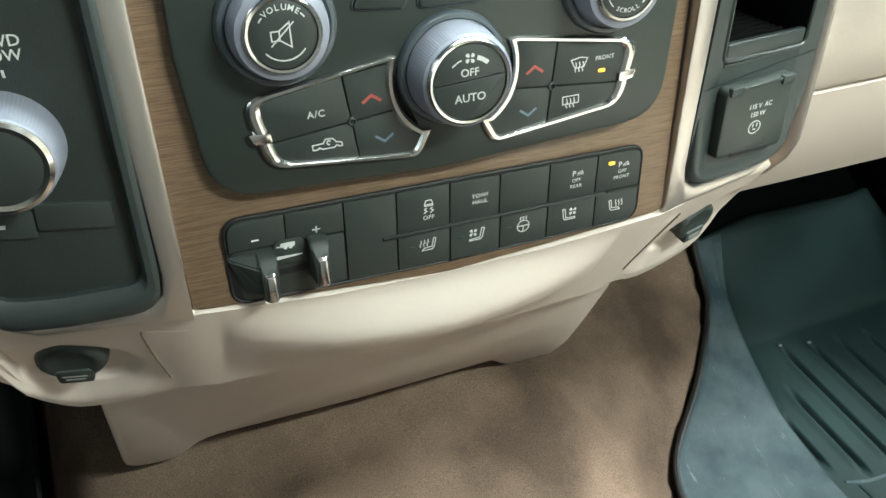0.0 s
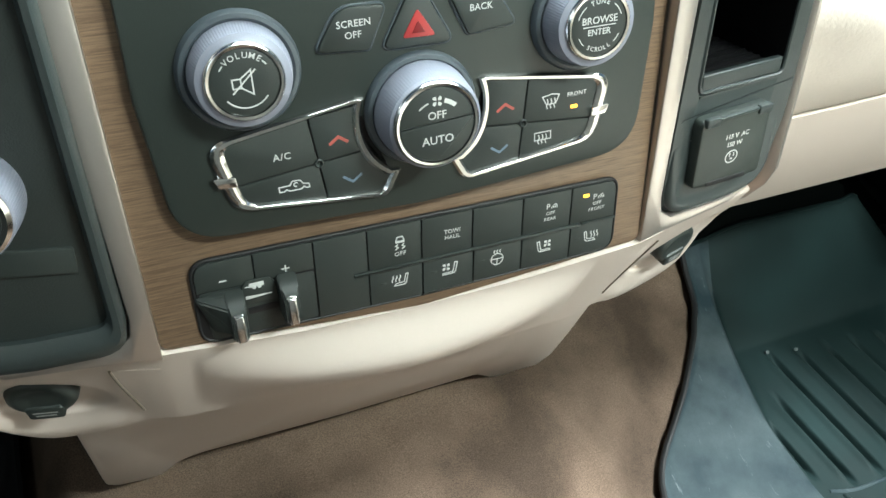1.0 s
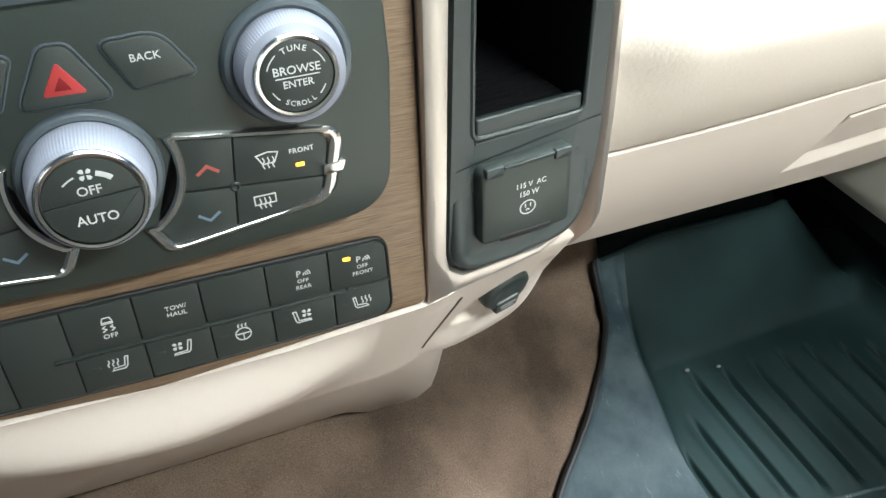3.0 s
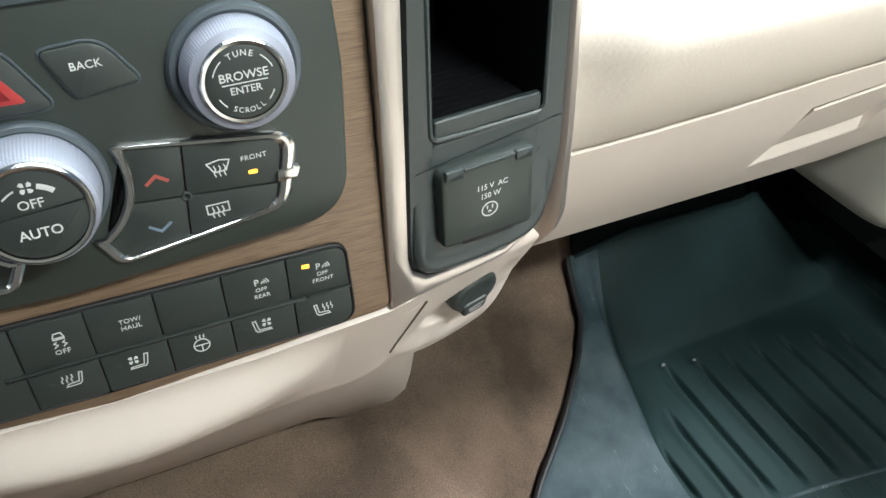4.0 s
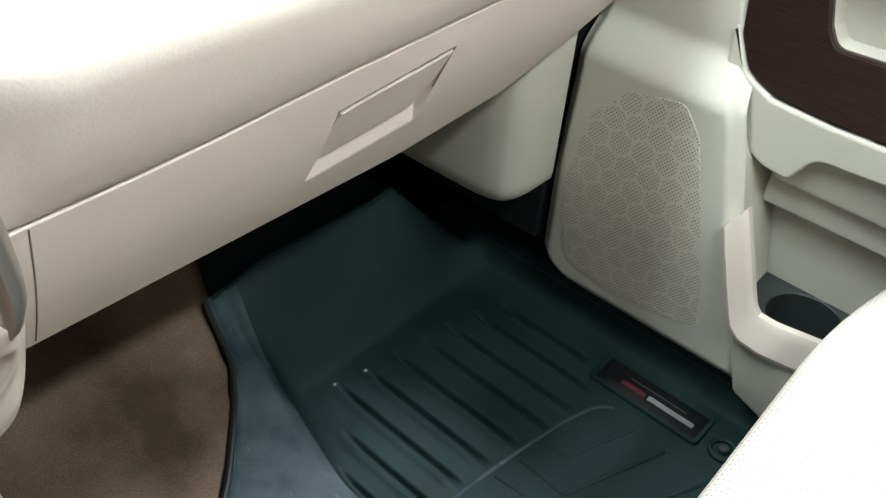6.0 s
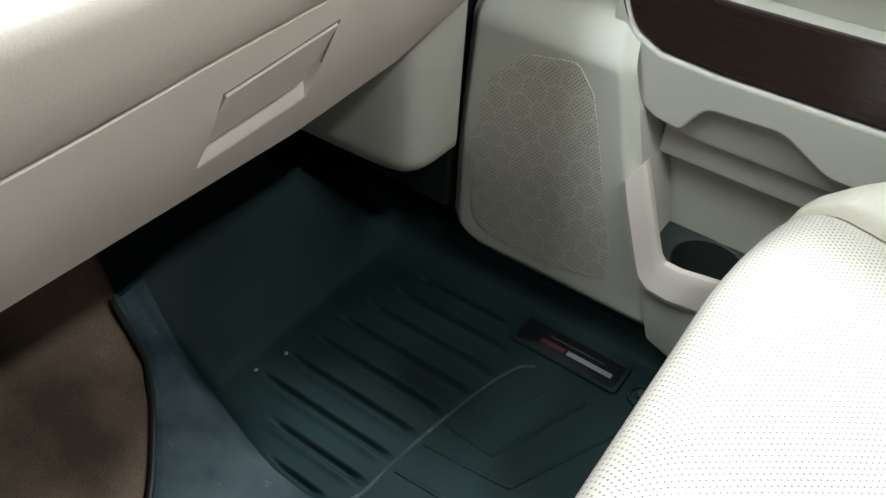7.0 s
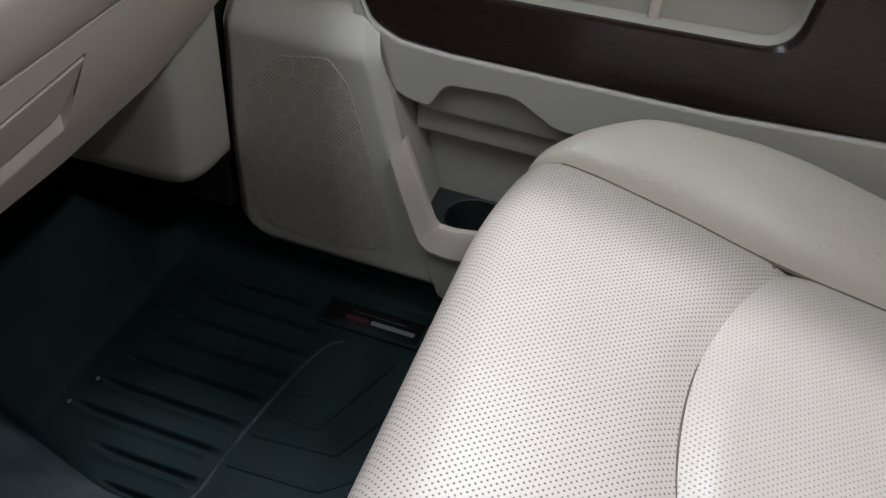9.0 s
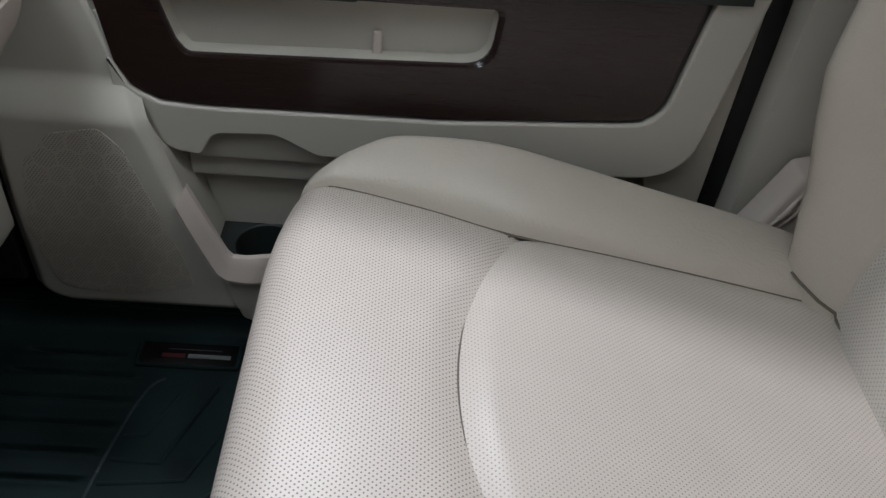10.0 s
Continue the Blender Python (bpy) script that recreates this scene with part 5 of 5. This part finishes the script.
def build_door():
    p = thing("door_1", (0.86, -0.3, 0.03), "cream closed front door with dark wood inlay, map pocket and speaker grille", "door", "", "structure")
    # bulging front part with the loudspeaker

    def sx(z):
        return 0.807 - 0.005 * math.sin(math.pi * smooth(0.07, 0.36, z)) + 0.031 * smooth(0.338, 0.385, z)

    def front(s, t):
        z = lerp(0.059, 0.62, t ** 0.9)
        yr = table([(0.059, -0.168), (0.15, -0.142), (0.25, -0.107), (0.33, -0.082), (0.38, -0.062), (0.48, -0.032), (0.62, -0.01)], z)
        yl = 0.098 - 0.045 * smooth(0.100, 0.059, z) ** 2
        y = lerp(yl, yr, s)
        x = sx(z)
        e = min(y - yr, yl - y)
        x += 0.012 * smooth(0.014, 0.0, e) + 0.012 * smooth(0.073, 0.059, z)
        return Vector((x, y, z))
    part("speaker_panel", thicken(grid(front, 60, 150), 0.006, (-1, 0, 0)), DOOR_BEIGE, p, "cream rounded lower front part", 60)
    outline = dpoly([(0.066, 0.285, 0.03), (0.030, 0.325, 0.02), (-0.026, 0.336, 0.014), (-0.048, 0.311, 0.02), (-0.074, 0.235, 0.06), (-0.098, 0.155, 0.05), (-0.106, 0.105, 0.014), (-0.02, 0.086, 0.04), (0.064, 0.094, 0.03), (0.080, 0.19, 0.06)], 0, 6)
    g = bmesh.new()
    loops = []
    for k, o in ((1.0, -0.0005), (0.997, 0.0006), (0.97, 0.0007), (0.9, 0.0007), (0.8, 0.0007), (0.7, 0.0007), (0.6, 0.0007), (0.5, 0.0007), (0.4, 0.0007), (0.3, 0.0007), (0.2, 0.0007), (0.1, 0.0007), (0.03, 0.0007)):
        loops.append([Vector((sx(lerp(200, q[1], k) / 1000) - o, -lerp(0, q[0], k) / 1000, lerp(200, q[1], k) / 1000)) for q in outline])
    loft(g, loops, Matrix.Identity(4), False, True)
    part("speaker_grille", g, GRILLE, p, "perforated cream speaker grille", 60)
    # wood inlay with a pull recess
    wood_out = dpoly([(-0.026, 0.522, 0.001), (-0.043, 0.400, 0.02), (-0.059, 0.3705, 0.02), (-0.088, 0.3575, 0.02), (-0.140, 0.3545, 0.05), (-0.40, 0.3580, 0.05), (-0.640, 0.3745, 0.045), (-0.6635, 0.5240, 0.004)], 0, 6)
    wood_in = dpoly([(-0.095, 0.486, 0.012), (-0.105, 0.452, 0.004), (-0.112, 0.430, 0.008), (-0.122, 0.4155, 0.012), (-0.200, 0.4180, 0.01), (-0.36, 0.4240, 0.01), (-0.442, 0.4275, 0.032), (-0.447, 0.4920, 0.010)], 0, 6)
    part("wood_inlay", ring(wood_out, wood_in, -864, -838, DOOR, 3.5), DOOR_WOOD, p, "dark mahogany inlay with a soft sheen", 26)
    rec = bmesh.new()
    loft(rec, [[(q[0], q[1], d) for q in inset(wood_in, k)] for k, d in ((-1.0, -845), (1.0, -848), (5.0, -880), (9.0, -893))], DOOR, False, True)
    r = part("pull_recess", rec, DOOR_BEIGE, p, "cream recess behind the inlay")
    # lighter beige replaces the light that would pick out this rib
    part("recess_rib", box(0.856, 0.893, -0.327, -0.317, 0.404, 0.450, 0.002), BEIGE, r, "upright rib, paler beige in place of lit edges")
    part("recess_step", box(0.880, 0.895, -0.44, -0.10, 0.412, 0.452, 0.004), DOOR_BEIGE, r, "low step along the back")
    part("armrest", dslab(dpoly([(-0.06, 0.60), (-0.075, 0.4885, 0.012), (-0.300, 0.4905, 0.008), (-0.320, 0.505, 0.008), (-0.70, 0.5200), (-0.70, 0.60)], 0, 4), 0.90, 0.826, 0.008), DARK, p, "black armrest underside")
    # cream frame below and behind the wood, with a notched lower edge
    frame_poly = dpoly([(-0.038, 0.412, 0.002), (-0.040, 0.360, 0.01), (-0.070, 0.310, 0.02), (-0.100, 0.294, 0.02), (-0.126, 0.290, 0.01), (-0.142, 0.320, 0.020), (-0.212, 0.324, 0.036), (-0.258, 0.299, 0.036), (-0.42, 0.298, 0.03), (-0.560, 0.297, 0.05), (-0.688, 0.302, 0.075), (-0.718, 0.53), (-0.6655, 0.53), (-0.6425, 0.3725, 0.046), (-0.40, 0.3565, 0.05), (-0.140, 0.3530, 0.05), (-0.089, 0.3560, 0.018), (-0.0605, 0.3690, 0.018)], 0, 6)
    part("frame_backing", dslab(dpoly([(0.02, 0.56), (-0.03, 0.36), (-0.66, 0.34), (-0.70, 0.56)], 0.01, 3), 0.92, 0.862, 0.003), DOOR_BEIGE, p)
    part("frame_filler", box(0.8425, 0.860, -0.066, -0.020, 0.345, 0.455, 0.001), DOOR_BEIGE, p)
    part("cream_frame", dslab(frame_poly, 0.90, 0.834, 0.0025), DOOR_BEIGE, p, "cream moulded frame under the inlay", 14)
    part("frame_back", dslab(dpoly([(-0.64, 0.60), (-0.645, 0.30, 0.03), (-0.66, 0.245, 0.02), (-0.70, 0.16), (-0.727, 0.16), (-0.7275, 0.60)], 0, 5), 0.93, 0.856, 0.006), DOOR_BEIGE, p, "cream rear edge of the door")
    part("finger_scoop", dslab(dpoly([(-0.105, 0.345), (-0.105, 0.277), (-0.30, 0.277), (-0.30, 0.345)], 0.012, 4), 0.90, 0.849, 0.005), DOOR_BEIGE, p, "shallow cream finger scoop")
    # recessed map pocket
    part("pocket_back", box(0.886, 0.93, -0.73, -0.07, 0.03, 0.36, 0.003), DOOR_BEIGE, p, "cream back wall of the pocket")
    part("pocket_end", dslab(dpoly([(-0.05, 0.36), (-0.088, 0.30), (-0.108, 0.24), (-0.132, 0.15), (-0.140, 0.085), (-0.06, 0.085)], 0.004, 3), 0.93, 0.822, 0.003), DOOR_BEIGE, p, "cream front end of the pocket")
    part("pocket_bar", box(0.862, 0.900, -0.55, -0.104, 0.243, 0.276, 0.003), DOOR_BEIGE, p, "thick cream bar above the pocket")
    part("pocket_wall", dslab(dpoly([(-0.138, 0.140, 0.004), (-0.149, 0.095, 0.02), (-0.163, 0.056, 0.012), (-0.205, 0.040, 0.02), (-0.30, 0.036), (-0.30, 0.14)], 0, 5), 0.812, 0.8045, 0.003), DOOR_BEIGE, p, "cream outer wall of the pocket")
    part("pocket_wall_rear", dslab(dpoly([(-0.296, 0.14), (-0.296, 0.036), (-0.64, 0.036), (-0.64, 0.14)], 0.002, 2), 0.85, 0.832, 0.003), DOOR_BEIGE, p, "cream outer wall of the pocket")
    part("pocket_front", dslab(dpoly([(-0.105, 0.15), (-0.130, 0.075), (-0.158, 0.07), (-0.147, 0.12), (-0.140, 0.15)], 0.002, 3), 0.86, 0.8095, 0.002), DOOR_BEIGE, p, "cream front corner of the pocket")
    rim = bmesh.new()
    stations = [(-0.112, 0.266, -0.0985, 0.240, 0.794), (-0.121, 0.246, -0.107, 0.218, 0.792), (-0.132, 0.220, -0.117, 0.192, 0.791), (-0.146, 0.184, -0.131, 0.156, 0.791), (-0.152, 0.170, -0.138, 0.140, 0.791), (-0.158, 0.1635, -0.150, 0.130, 0.791), (-0.175, 0.1620, -0.174, 0.126, 0.792), (-0.215, 0.1610, -0.215, 0.123, 0.802), (-0.28, 0.160, -0.28, 0.121, 0.820), (-0.40, 0.162, -0.40, 0.121, 0.834), (-0.62, 0.166, -0.62, 0.121, 0.836)]
    sect = []
    for yu, zu, yl, zl, x in stations:
        du, dz = (yl - yu) * 0.14, (zl - zu) * 0.14
        sect.append([Vector((x + 0.018, yu, zu)), Vector((x + 0.0105, yu, zu)), Vector((x + 0.0085, yu + du * 0.6, zu + dz * 0.6)), Vector((x + 0.0065, yu + du * 2, zu + dz * 2)), Vector((x, yl - du, zl - dz)), Vector((x + 0.0015, yl, zl)), Vector((x + 0.018, yl, zl))])
    loft(rim, sect, Matrix.Identity(4), True, True)
    # lighter beige than the door paints the light on the rim
    part("pocket_rim", rim, BEIGE, p, "rounded rim of the pocket, paler beige for the light it catches", 30)
    cup = bmesh.new()
    C, R = (0.8465, -0.190), 0.0375
    lp = []
    for k, (rr, z) in enumerate(((None, 0.132), (None, 0.152), (R + 0.003, 0.152), (R, 0.150), (R - 0.002, 0.10), (R - 0.004, 0.065))):
        ringp = []
        for i in range(40):
            a = 2 * math.pi * i / 40
            ca, sa = math.cos(a), math.sin(a)
            if rr is None:
                q = max(abs(ca) / 0.041, abs(sa) / 0.062)
                ringp.append(Vector((C[0] + 0.003 + ca / q, C[1] + sa / q, z)))
            else:
                ringp.append(Vector((C[0] + rr * ca, C[1] + rr * sa, z)))
        lp.append(ringp)
    loft(cup, lp, Matrix.Identity(4), False, True)
    part("cup_holder", cup, DARK, p, "black round cup holder in the pocket")
    # outer shell, and an unseen ledge below the window that throws the seat's shadow band
    part("door_skin", box(0.931, 0.96, -0.75, 0.30, 0.03, 0.66, 0.004), DARK, p, "outer door skin")
    ledge = bmesh.new()
    loft(ledge, [[Vector((x, y, 0.60)), Vector((x - 0.004, y, z - 0.02)), Vector((x + 0.006, y, z - 0.004)), Vector((x + 0.02, y, z)), Vector((0.93, y, z)), Vector((0.93, y, 0.60))] for x, y, z in ((0.880, 0.10, 0.735), (0.850, -0.18, 0.765), (0.820, -0.46, 0.797), (0.790, -0.74, 0.830))], Matrix.Identity(4), True, True)
    part("shading_ledge", ledge, DARK, p, "unseen black ledge rising rearwards under the window, shaped to shade the seat")
    solo("door_seal_rear", box(0.868, 0.93, -0.757, -0.729, 0.03, 1.15, 0.006), BLACK, "black fill and seal of the door gap", "trim", "", "structure")
    pil = bmesh.new()
    loft(pil, [[Vector((0.862, -0.757, z)), Vector((0.846, -0.766, z)), Vector((0.838, -0.80, z)), Vector((0.840, -0.86, z)), Vector((0.862, -0.98, z)), Vector((0.96, -0.98, z)), Vector((0.96, -0.757, z))] for z in (0.0, 0.3, 0.6, 0.9, 1.2)], Matrix.Identity(4), True, True)
    solo("pillar_trim", pil, DOOR_BEIGE, "cream door pillar trim behind the seat", "pillar", "", "structure")


build_door()


# ---- passenger seat ----
SC = 0.49
SEAM_X = [(-0.86, 0.664), (-0.80, 0.672), (-0.60, 0.692), (-0.475, 0.700), (-0.38, 0.722), (-0.285, 0.738), (-0.20, 0.748)]
SEAM_Z = [(-0.86, 0.268), (-0.80, 0.276), (-0.70, 0.290), (-0.60, 0.303), (-0.475, 0.320), (-0.38, 0.330), (-0.30, 0.336), (-0.20, 0.337)]
RIDGE_X = [(-0.86, 0.735), (-0.75, 0.765), (-0.60, 0.783), (-0.475, 0.790), (-0.40, 0.790), (-0.34, 0.786), (-0.30, 0.778), (-0.27, 0.770), (-0.23, 0.760)]
RIDGE_Z = [(-0.86, 0.285), (-0.75, 0.302), (-0.60, 0.330), (-0.475, 0.358), (-0.40, 0.364), (-0.34, 0.3635), (-0.30, 0.3575), (-0.27, 0.350), (-0.23, 0.339)]
SEAM_X, SEAM_Z, RIDGE_X, RIDGE_Z = [[(q.x, q.y) for q in spline([(a, b, 0) for a, b in w], 6)] for w in (SEAM_X, SEAM_Z, RIDGE_X, RIDGE_Z)]
FRONT = -0.275


def cross_seam(x):
    return -0.413 - 1.36 * abs(x - SC) ** 2.0


def roll(l):
    """Run along the cushion: past the front it turns down over a round edge."""
    if l <= FRONT:
        return l, 0.0
    a = min((l - FRONT) / 0.045, math.pi / 2)
    rest = max(0.0, l - FRONT - 0.045 * math.pi / 2)
    return FRONT + 0.045 * math.sin(a) - 0.10 * rest, -0.045 * (1 - math.cos(a)) - rest


def cushion(x, l, dz=0.0):
    y, drop = roll(l)
    base = table(SEAM_Z, min(y, FRONT) if l > FRONT else y)
    u = abs(x - SC)
    y -= 1.0 * max(0.0, u - 0.12) ** 2 * smooth(FRONT - 0.10, FRONT + 0.03, l)
    return Vector((x, y, base + drop + dz))


def pillow(d, w=0.016, h=0.009):
    """Sinks towards a seam at the distance d."""
    return -h * 0.75 * math.exp(-(d / w) ** 2 * 1.2) - 0.0015 * math.exp(-(d / 0.004) ** 2)


def build_seat():
    p = thing("passenger_seat", (SC, -0.55, 0.0), "cream leather passenger seat with perforated cushion panels", "seat")

    def front(s, t):
        k = s * 2 - 1
        # from the cross seam forward and down over the front edge
        x = SC + k * (table(SEAM_X, -0.30) - SC)
        l0 = cross_seam(x)
        l = lerp(l0, FRONT + 0.045 * math.pi / 2 + 0.10, t ** 1.05)
        w = table(SEAM_X, min(l, -0.20)) - SC
        x = SC + k * w
        dz = pillow((1 - abs(k)) * w) + pillow(l - l0, 0.020, 0.010) + 0.006 * (1 - k * k)
        return cushion(x, l, dz if l < FRONT else dz * smooth(FRONT + 0.09, FRONT, l))
    part("front_panel", thicken(grid(front, 90, 80), 0.003), PERFORATED, p, "perforated cream leather front panel", 80)

    def rear(s, t):
        k = s * 2 - 1
        x = SC + k * (table(SEAM_X, -0.47) - SC)
        l0 = cross_seam(x)
        l = lerp(-0.86, l0, t)
        w = table(SEAM_X, l) - SC
        x = SC + k * w
        dz = pillow((1 - abs(k)) * w) + pillow(l0 - l, 0.020, 0.010) + 0.004 * (1 - k * k) - 0.006 * smooth(-0.5, -0.7, l) * (1 - k * k)
        return cushion(x, l, dz)
    part("rear_panel", thicken(grid(rear, 90, 80), 0.003), PERFORATED_REAR, p, "perforated cream leather seat panel", 80)

    def bolster(sign):
        def f(s, t):
            l = lerp(-0.86, FRONT + 0.045 * math.pi / 2 + 0.10, t)
            y = min(l, FRONT)
            xs, zs = table(SEAM_X, min(l, -0.20)), table(SEAM_Z, y)
            xr, zr = table(RIDGE_X, l), table(RIDGE_Z, min(l, -0.25))
            h = zr - zs
            if s < 0.55:
                a = s / 0.55 * math.pi / 2
                x, z = xs + (xr - xs) * (1 - math.cos(a)) ** 0.62, h * math.sin(a) ** 0.9
                z += pillow(s / 0.55 * 0.07, 0.010, 0.007)
            else:
                a = (s - 0.55) / 0.45
                x = xr + 0.026 * math.sin(min(1.0, a * 1.6) * math.pi / 2) - 0.012 * a
                z = h - 0.030 * (1 - math.cos(min(1.0, a * 1.6) * math.pi / 2)) - 0.18 * max(0.0, a - 0.35)
            z *= 1 - 0.25 * smooth(FRONT, FRONT + 0.05, l) if z > 0 else 1
            q = cushion(x, l, z)
            q.y -= 0.018 * smooth(0.45, 0.9, s) * smooth(FRONT - 0.05, FRONT + 0.04, l)
            if sign < 0:
                q.x = 2 * SC - q.x
            return q
        return grid(f, 44, 90)
    part("side_bolster", thicken(bolster(1), 0.003), LEATHER, p, "creased smooth cream leather bolster beside the door", 80)
    part("side_bolster", thicken(bolster(-1), 0.003), LEATHER, p, "smooth cream leather bolster", 80)
    # seams
    for sg in (1, -1):
        pts = []
        for i in range(50):
            l = lerp(-0.86, FRONT + 0.01, i / 49)
            q = cushion(SC + sg * (table(SEAM_X, min(l, -0.2)) - SC), l, -0.0085)
            pts.append(q)
        part("seam", tube(pts, 0.0016, 6), THREAD, p, "dark stitched seam")
    pts = []
    for i in range(60):
        x = lerp(SC - 0.209, SC + 0.209, i / 59)
        pts.append(cushion(x, cross_seam(x), -0.0095 + 0.005 * (1 - ((x - SC) / 0.209) ** 2)))
    part("seam", tube(pts, 0.0018, 6), THREAD, p, "dark curved cross seam")
    part("cushion_base", box(0.235, 0.775, -0.86, -0.26, 0.10, 0.255, 0.02), DARK, p, "dark seat base")
    # backrest, leaning back
    lean = radians(13)

    def back(s, t):
        k = s * 2 - 1
        h = lerp(-0.04, 0.62, t)
        w = table([(-0.04, 0.235), (0.05, 0.262), (0.15, 0.280), (0.35, 0.282), (0.5, 0.26), (0.62, 0.20)], h)
        a = abs(k)
        fwd = table([(-0.04, 0.02), (0.08, 0.055), (0.20, 0.110), (0.30, 0.128), (0.5, 0.14)], h) * smooth(0.52, 0.84, a) - 0.13 * max(0.0, a - 0.88) / 0.12
        fwd -= 0.008 * math.exp(-((a - 0.60) / 0.02) ** 2)
        x = SC + math.copysign(min(a / 0.95, 1.0), k) * w
        y = -0.812 - h * math.sin(lean) + fwd * math.cos(lean)
        z = 0.285 + h * math.cos(lean) + fwd * math.sin(lean)
        return Vector((x, y, z))
    part("backrest", thicken(grid(back, 90, 50), 0.004, (0, 1, 0)), LEATHER, p, "cream leather backrest with side wings", 80)

    def insert(s, t):
        k = (s * 2 - 1) * 0.57
        q = back(k / 2 + 0.5, lerp(0.02, 0.9, t))
        e = min(1 - abs(s * 2 - 1), 1.0) * 0.15
        return q + Vector((0, 0.0035 * smooth(0.0, 0.02, e), 0.0012))
    part("back_panel", thicken(grid(insert, 50, 40), 0.002, (0, 1, 0)), PERFORATED_BACK, p, "perforated cream back panel", 80)
    # dark tube paints the contact shade between cushion and backrest
    part("seam", tube([back(k / 40, 0.055) + Vector((0, 0.002, 0.0)) for k in range(4, 37)], 0.0018, 6), THREAD, p, "dark tube for the shade in the crease under the backrest")
    hc = part("hinge_cover", dslab(dpoly([(-0.764, 0.258, 0.010), (-0.803, 0.347, 0.010), (-0.90, 0.375, 0.01), (-0.90, 0.15, 0.01), (-0.795, 0.15, 0.02)], 0, 6), 0.828, 0.789, 0.009), BEIGE_SOFT, p, "pale folded side cover at the seat's hinge", 50)
    for k, r in ((0.011, 0.0032), (0.021, 0.0022)):
        part("fold", tube([Vector((0.789 + 0.002 * math.sin(9 * a), lerp(-0.770, -0.806, a) - k, lerp(0.262, 0.338, a) - 0.25 * k)) for a in [i / 12 for i in range(13)]], r, 8), BEIGE_SOFT, hc, "crumpled fold")


build_seat()


# ---- closing the cab ----
def build_cab():
    solo("wall_front", box(-0.95, 0.95, 0.50, 0.54, -0.02, 0.66), DARK, "dark firewall behind the dashboard", "wall", "", "structure")
    solo("wall_back", box(-0.95, 0.95, -1.26, -1.22, -0.02, 1.25), HEADLINER, "grey rear cab wall", "wall", "", "structure")
    solo("wall_left", box(-0.92, -0.88, -1.22, 0.50, -0.02, 0.70), DARK, "dark driver-side door", "wall", "", "structure")
    solo("wall_left_rear", box(-0.92, -0.88, -1.22, -0.80, 0.70, 1.25), HEADLINER, "grey driver-side pillar", "wall", "", "structure")
    solo("wall_right_rear", box(0.96, 1.0, -1.22, -0.757, -0.02, 1.25), HEADLINER, "grey passenger-side pillar", "wall", "", "structure")
    solo("wall_right_front", box(0.90, 0.96, 0.10, 0.50, -0.02, 0.66), DARK, "dark body side beside the footwell", "wall", "", "structure")
    # made-up gap left in the roof for the overhead lamp
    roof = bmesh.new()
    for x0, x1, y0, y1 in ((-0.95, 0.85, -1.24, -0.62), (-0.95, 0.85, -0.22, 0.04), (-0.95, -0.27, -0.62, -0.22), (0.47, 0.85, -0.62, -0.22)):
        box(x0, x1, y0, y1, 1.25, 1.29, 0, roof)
    solo("ceiling", roof, HEADLINER, "unseen grey fabric headliner with an added gap for the overhead lamp", "ceiling", "", "structure")
    solo("floor_pan", box(-0.95, 0.98, -1.24, 0.52, -0.10, -0.03), BLACK, "black floor pan under the carpet", "floor", "", "structure")


build_cab()
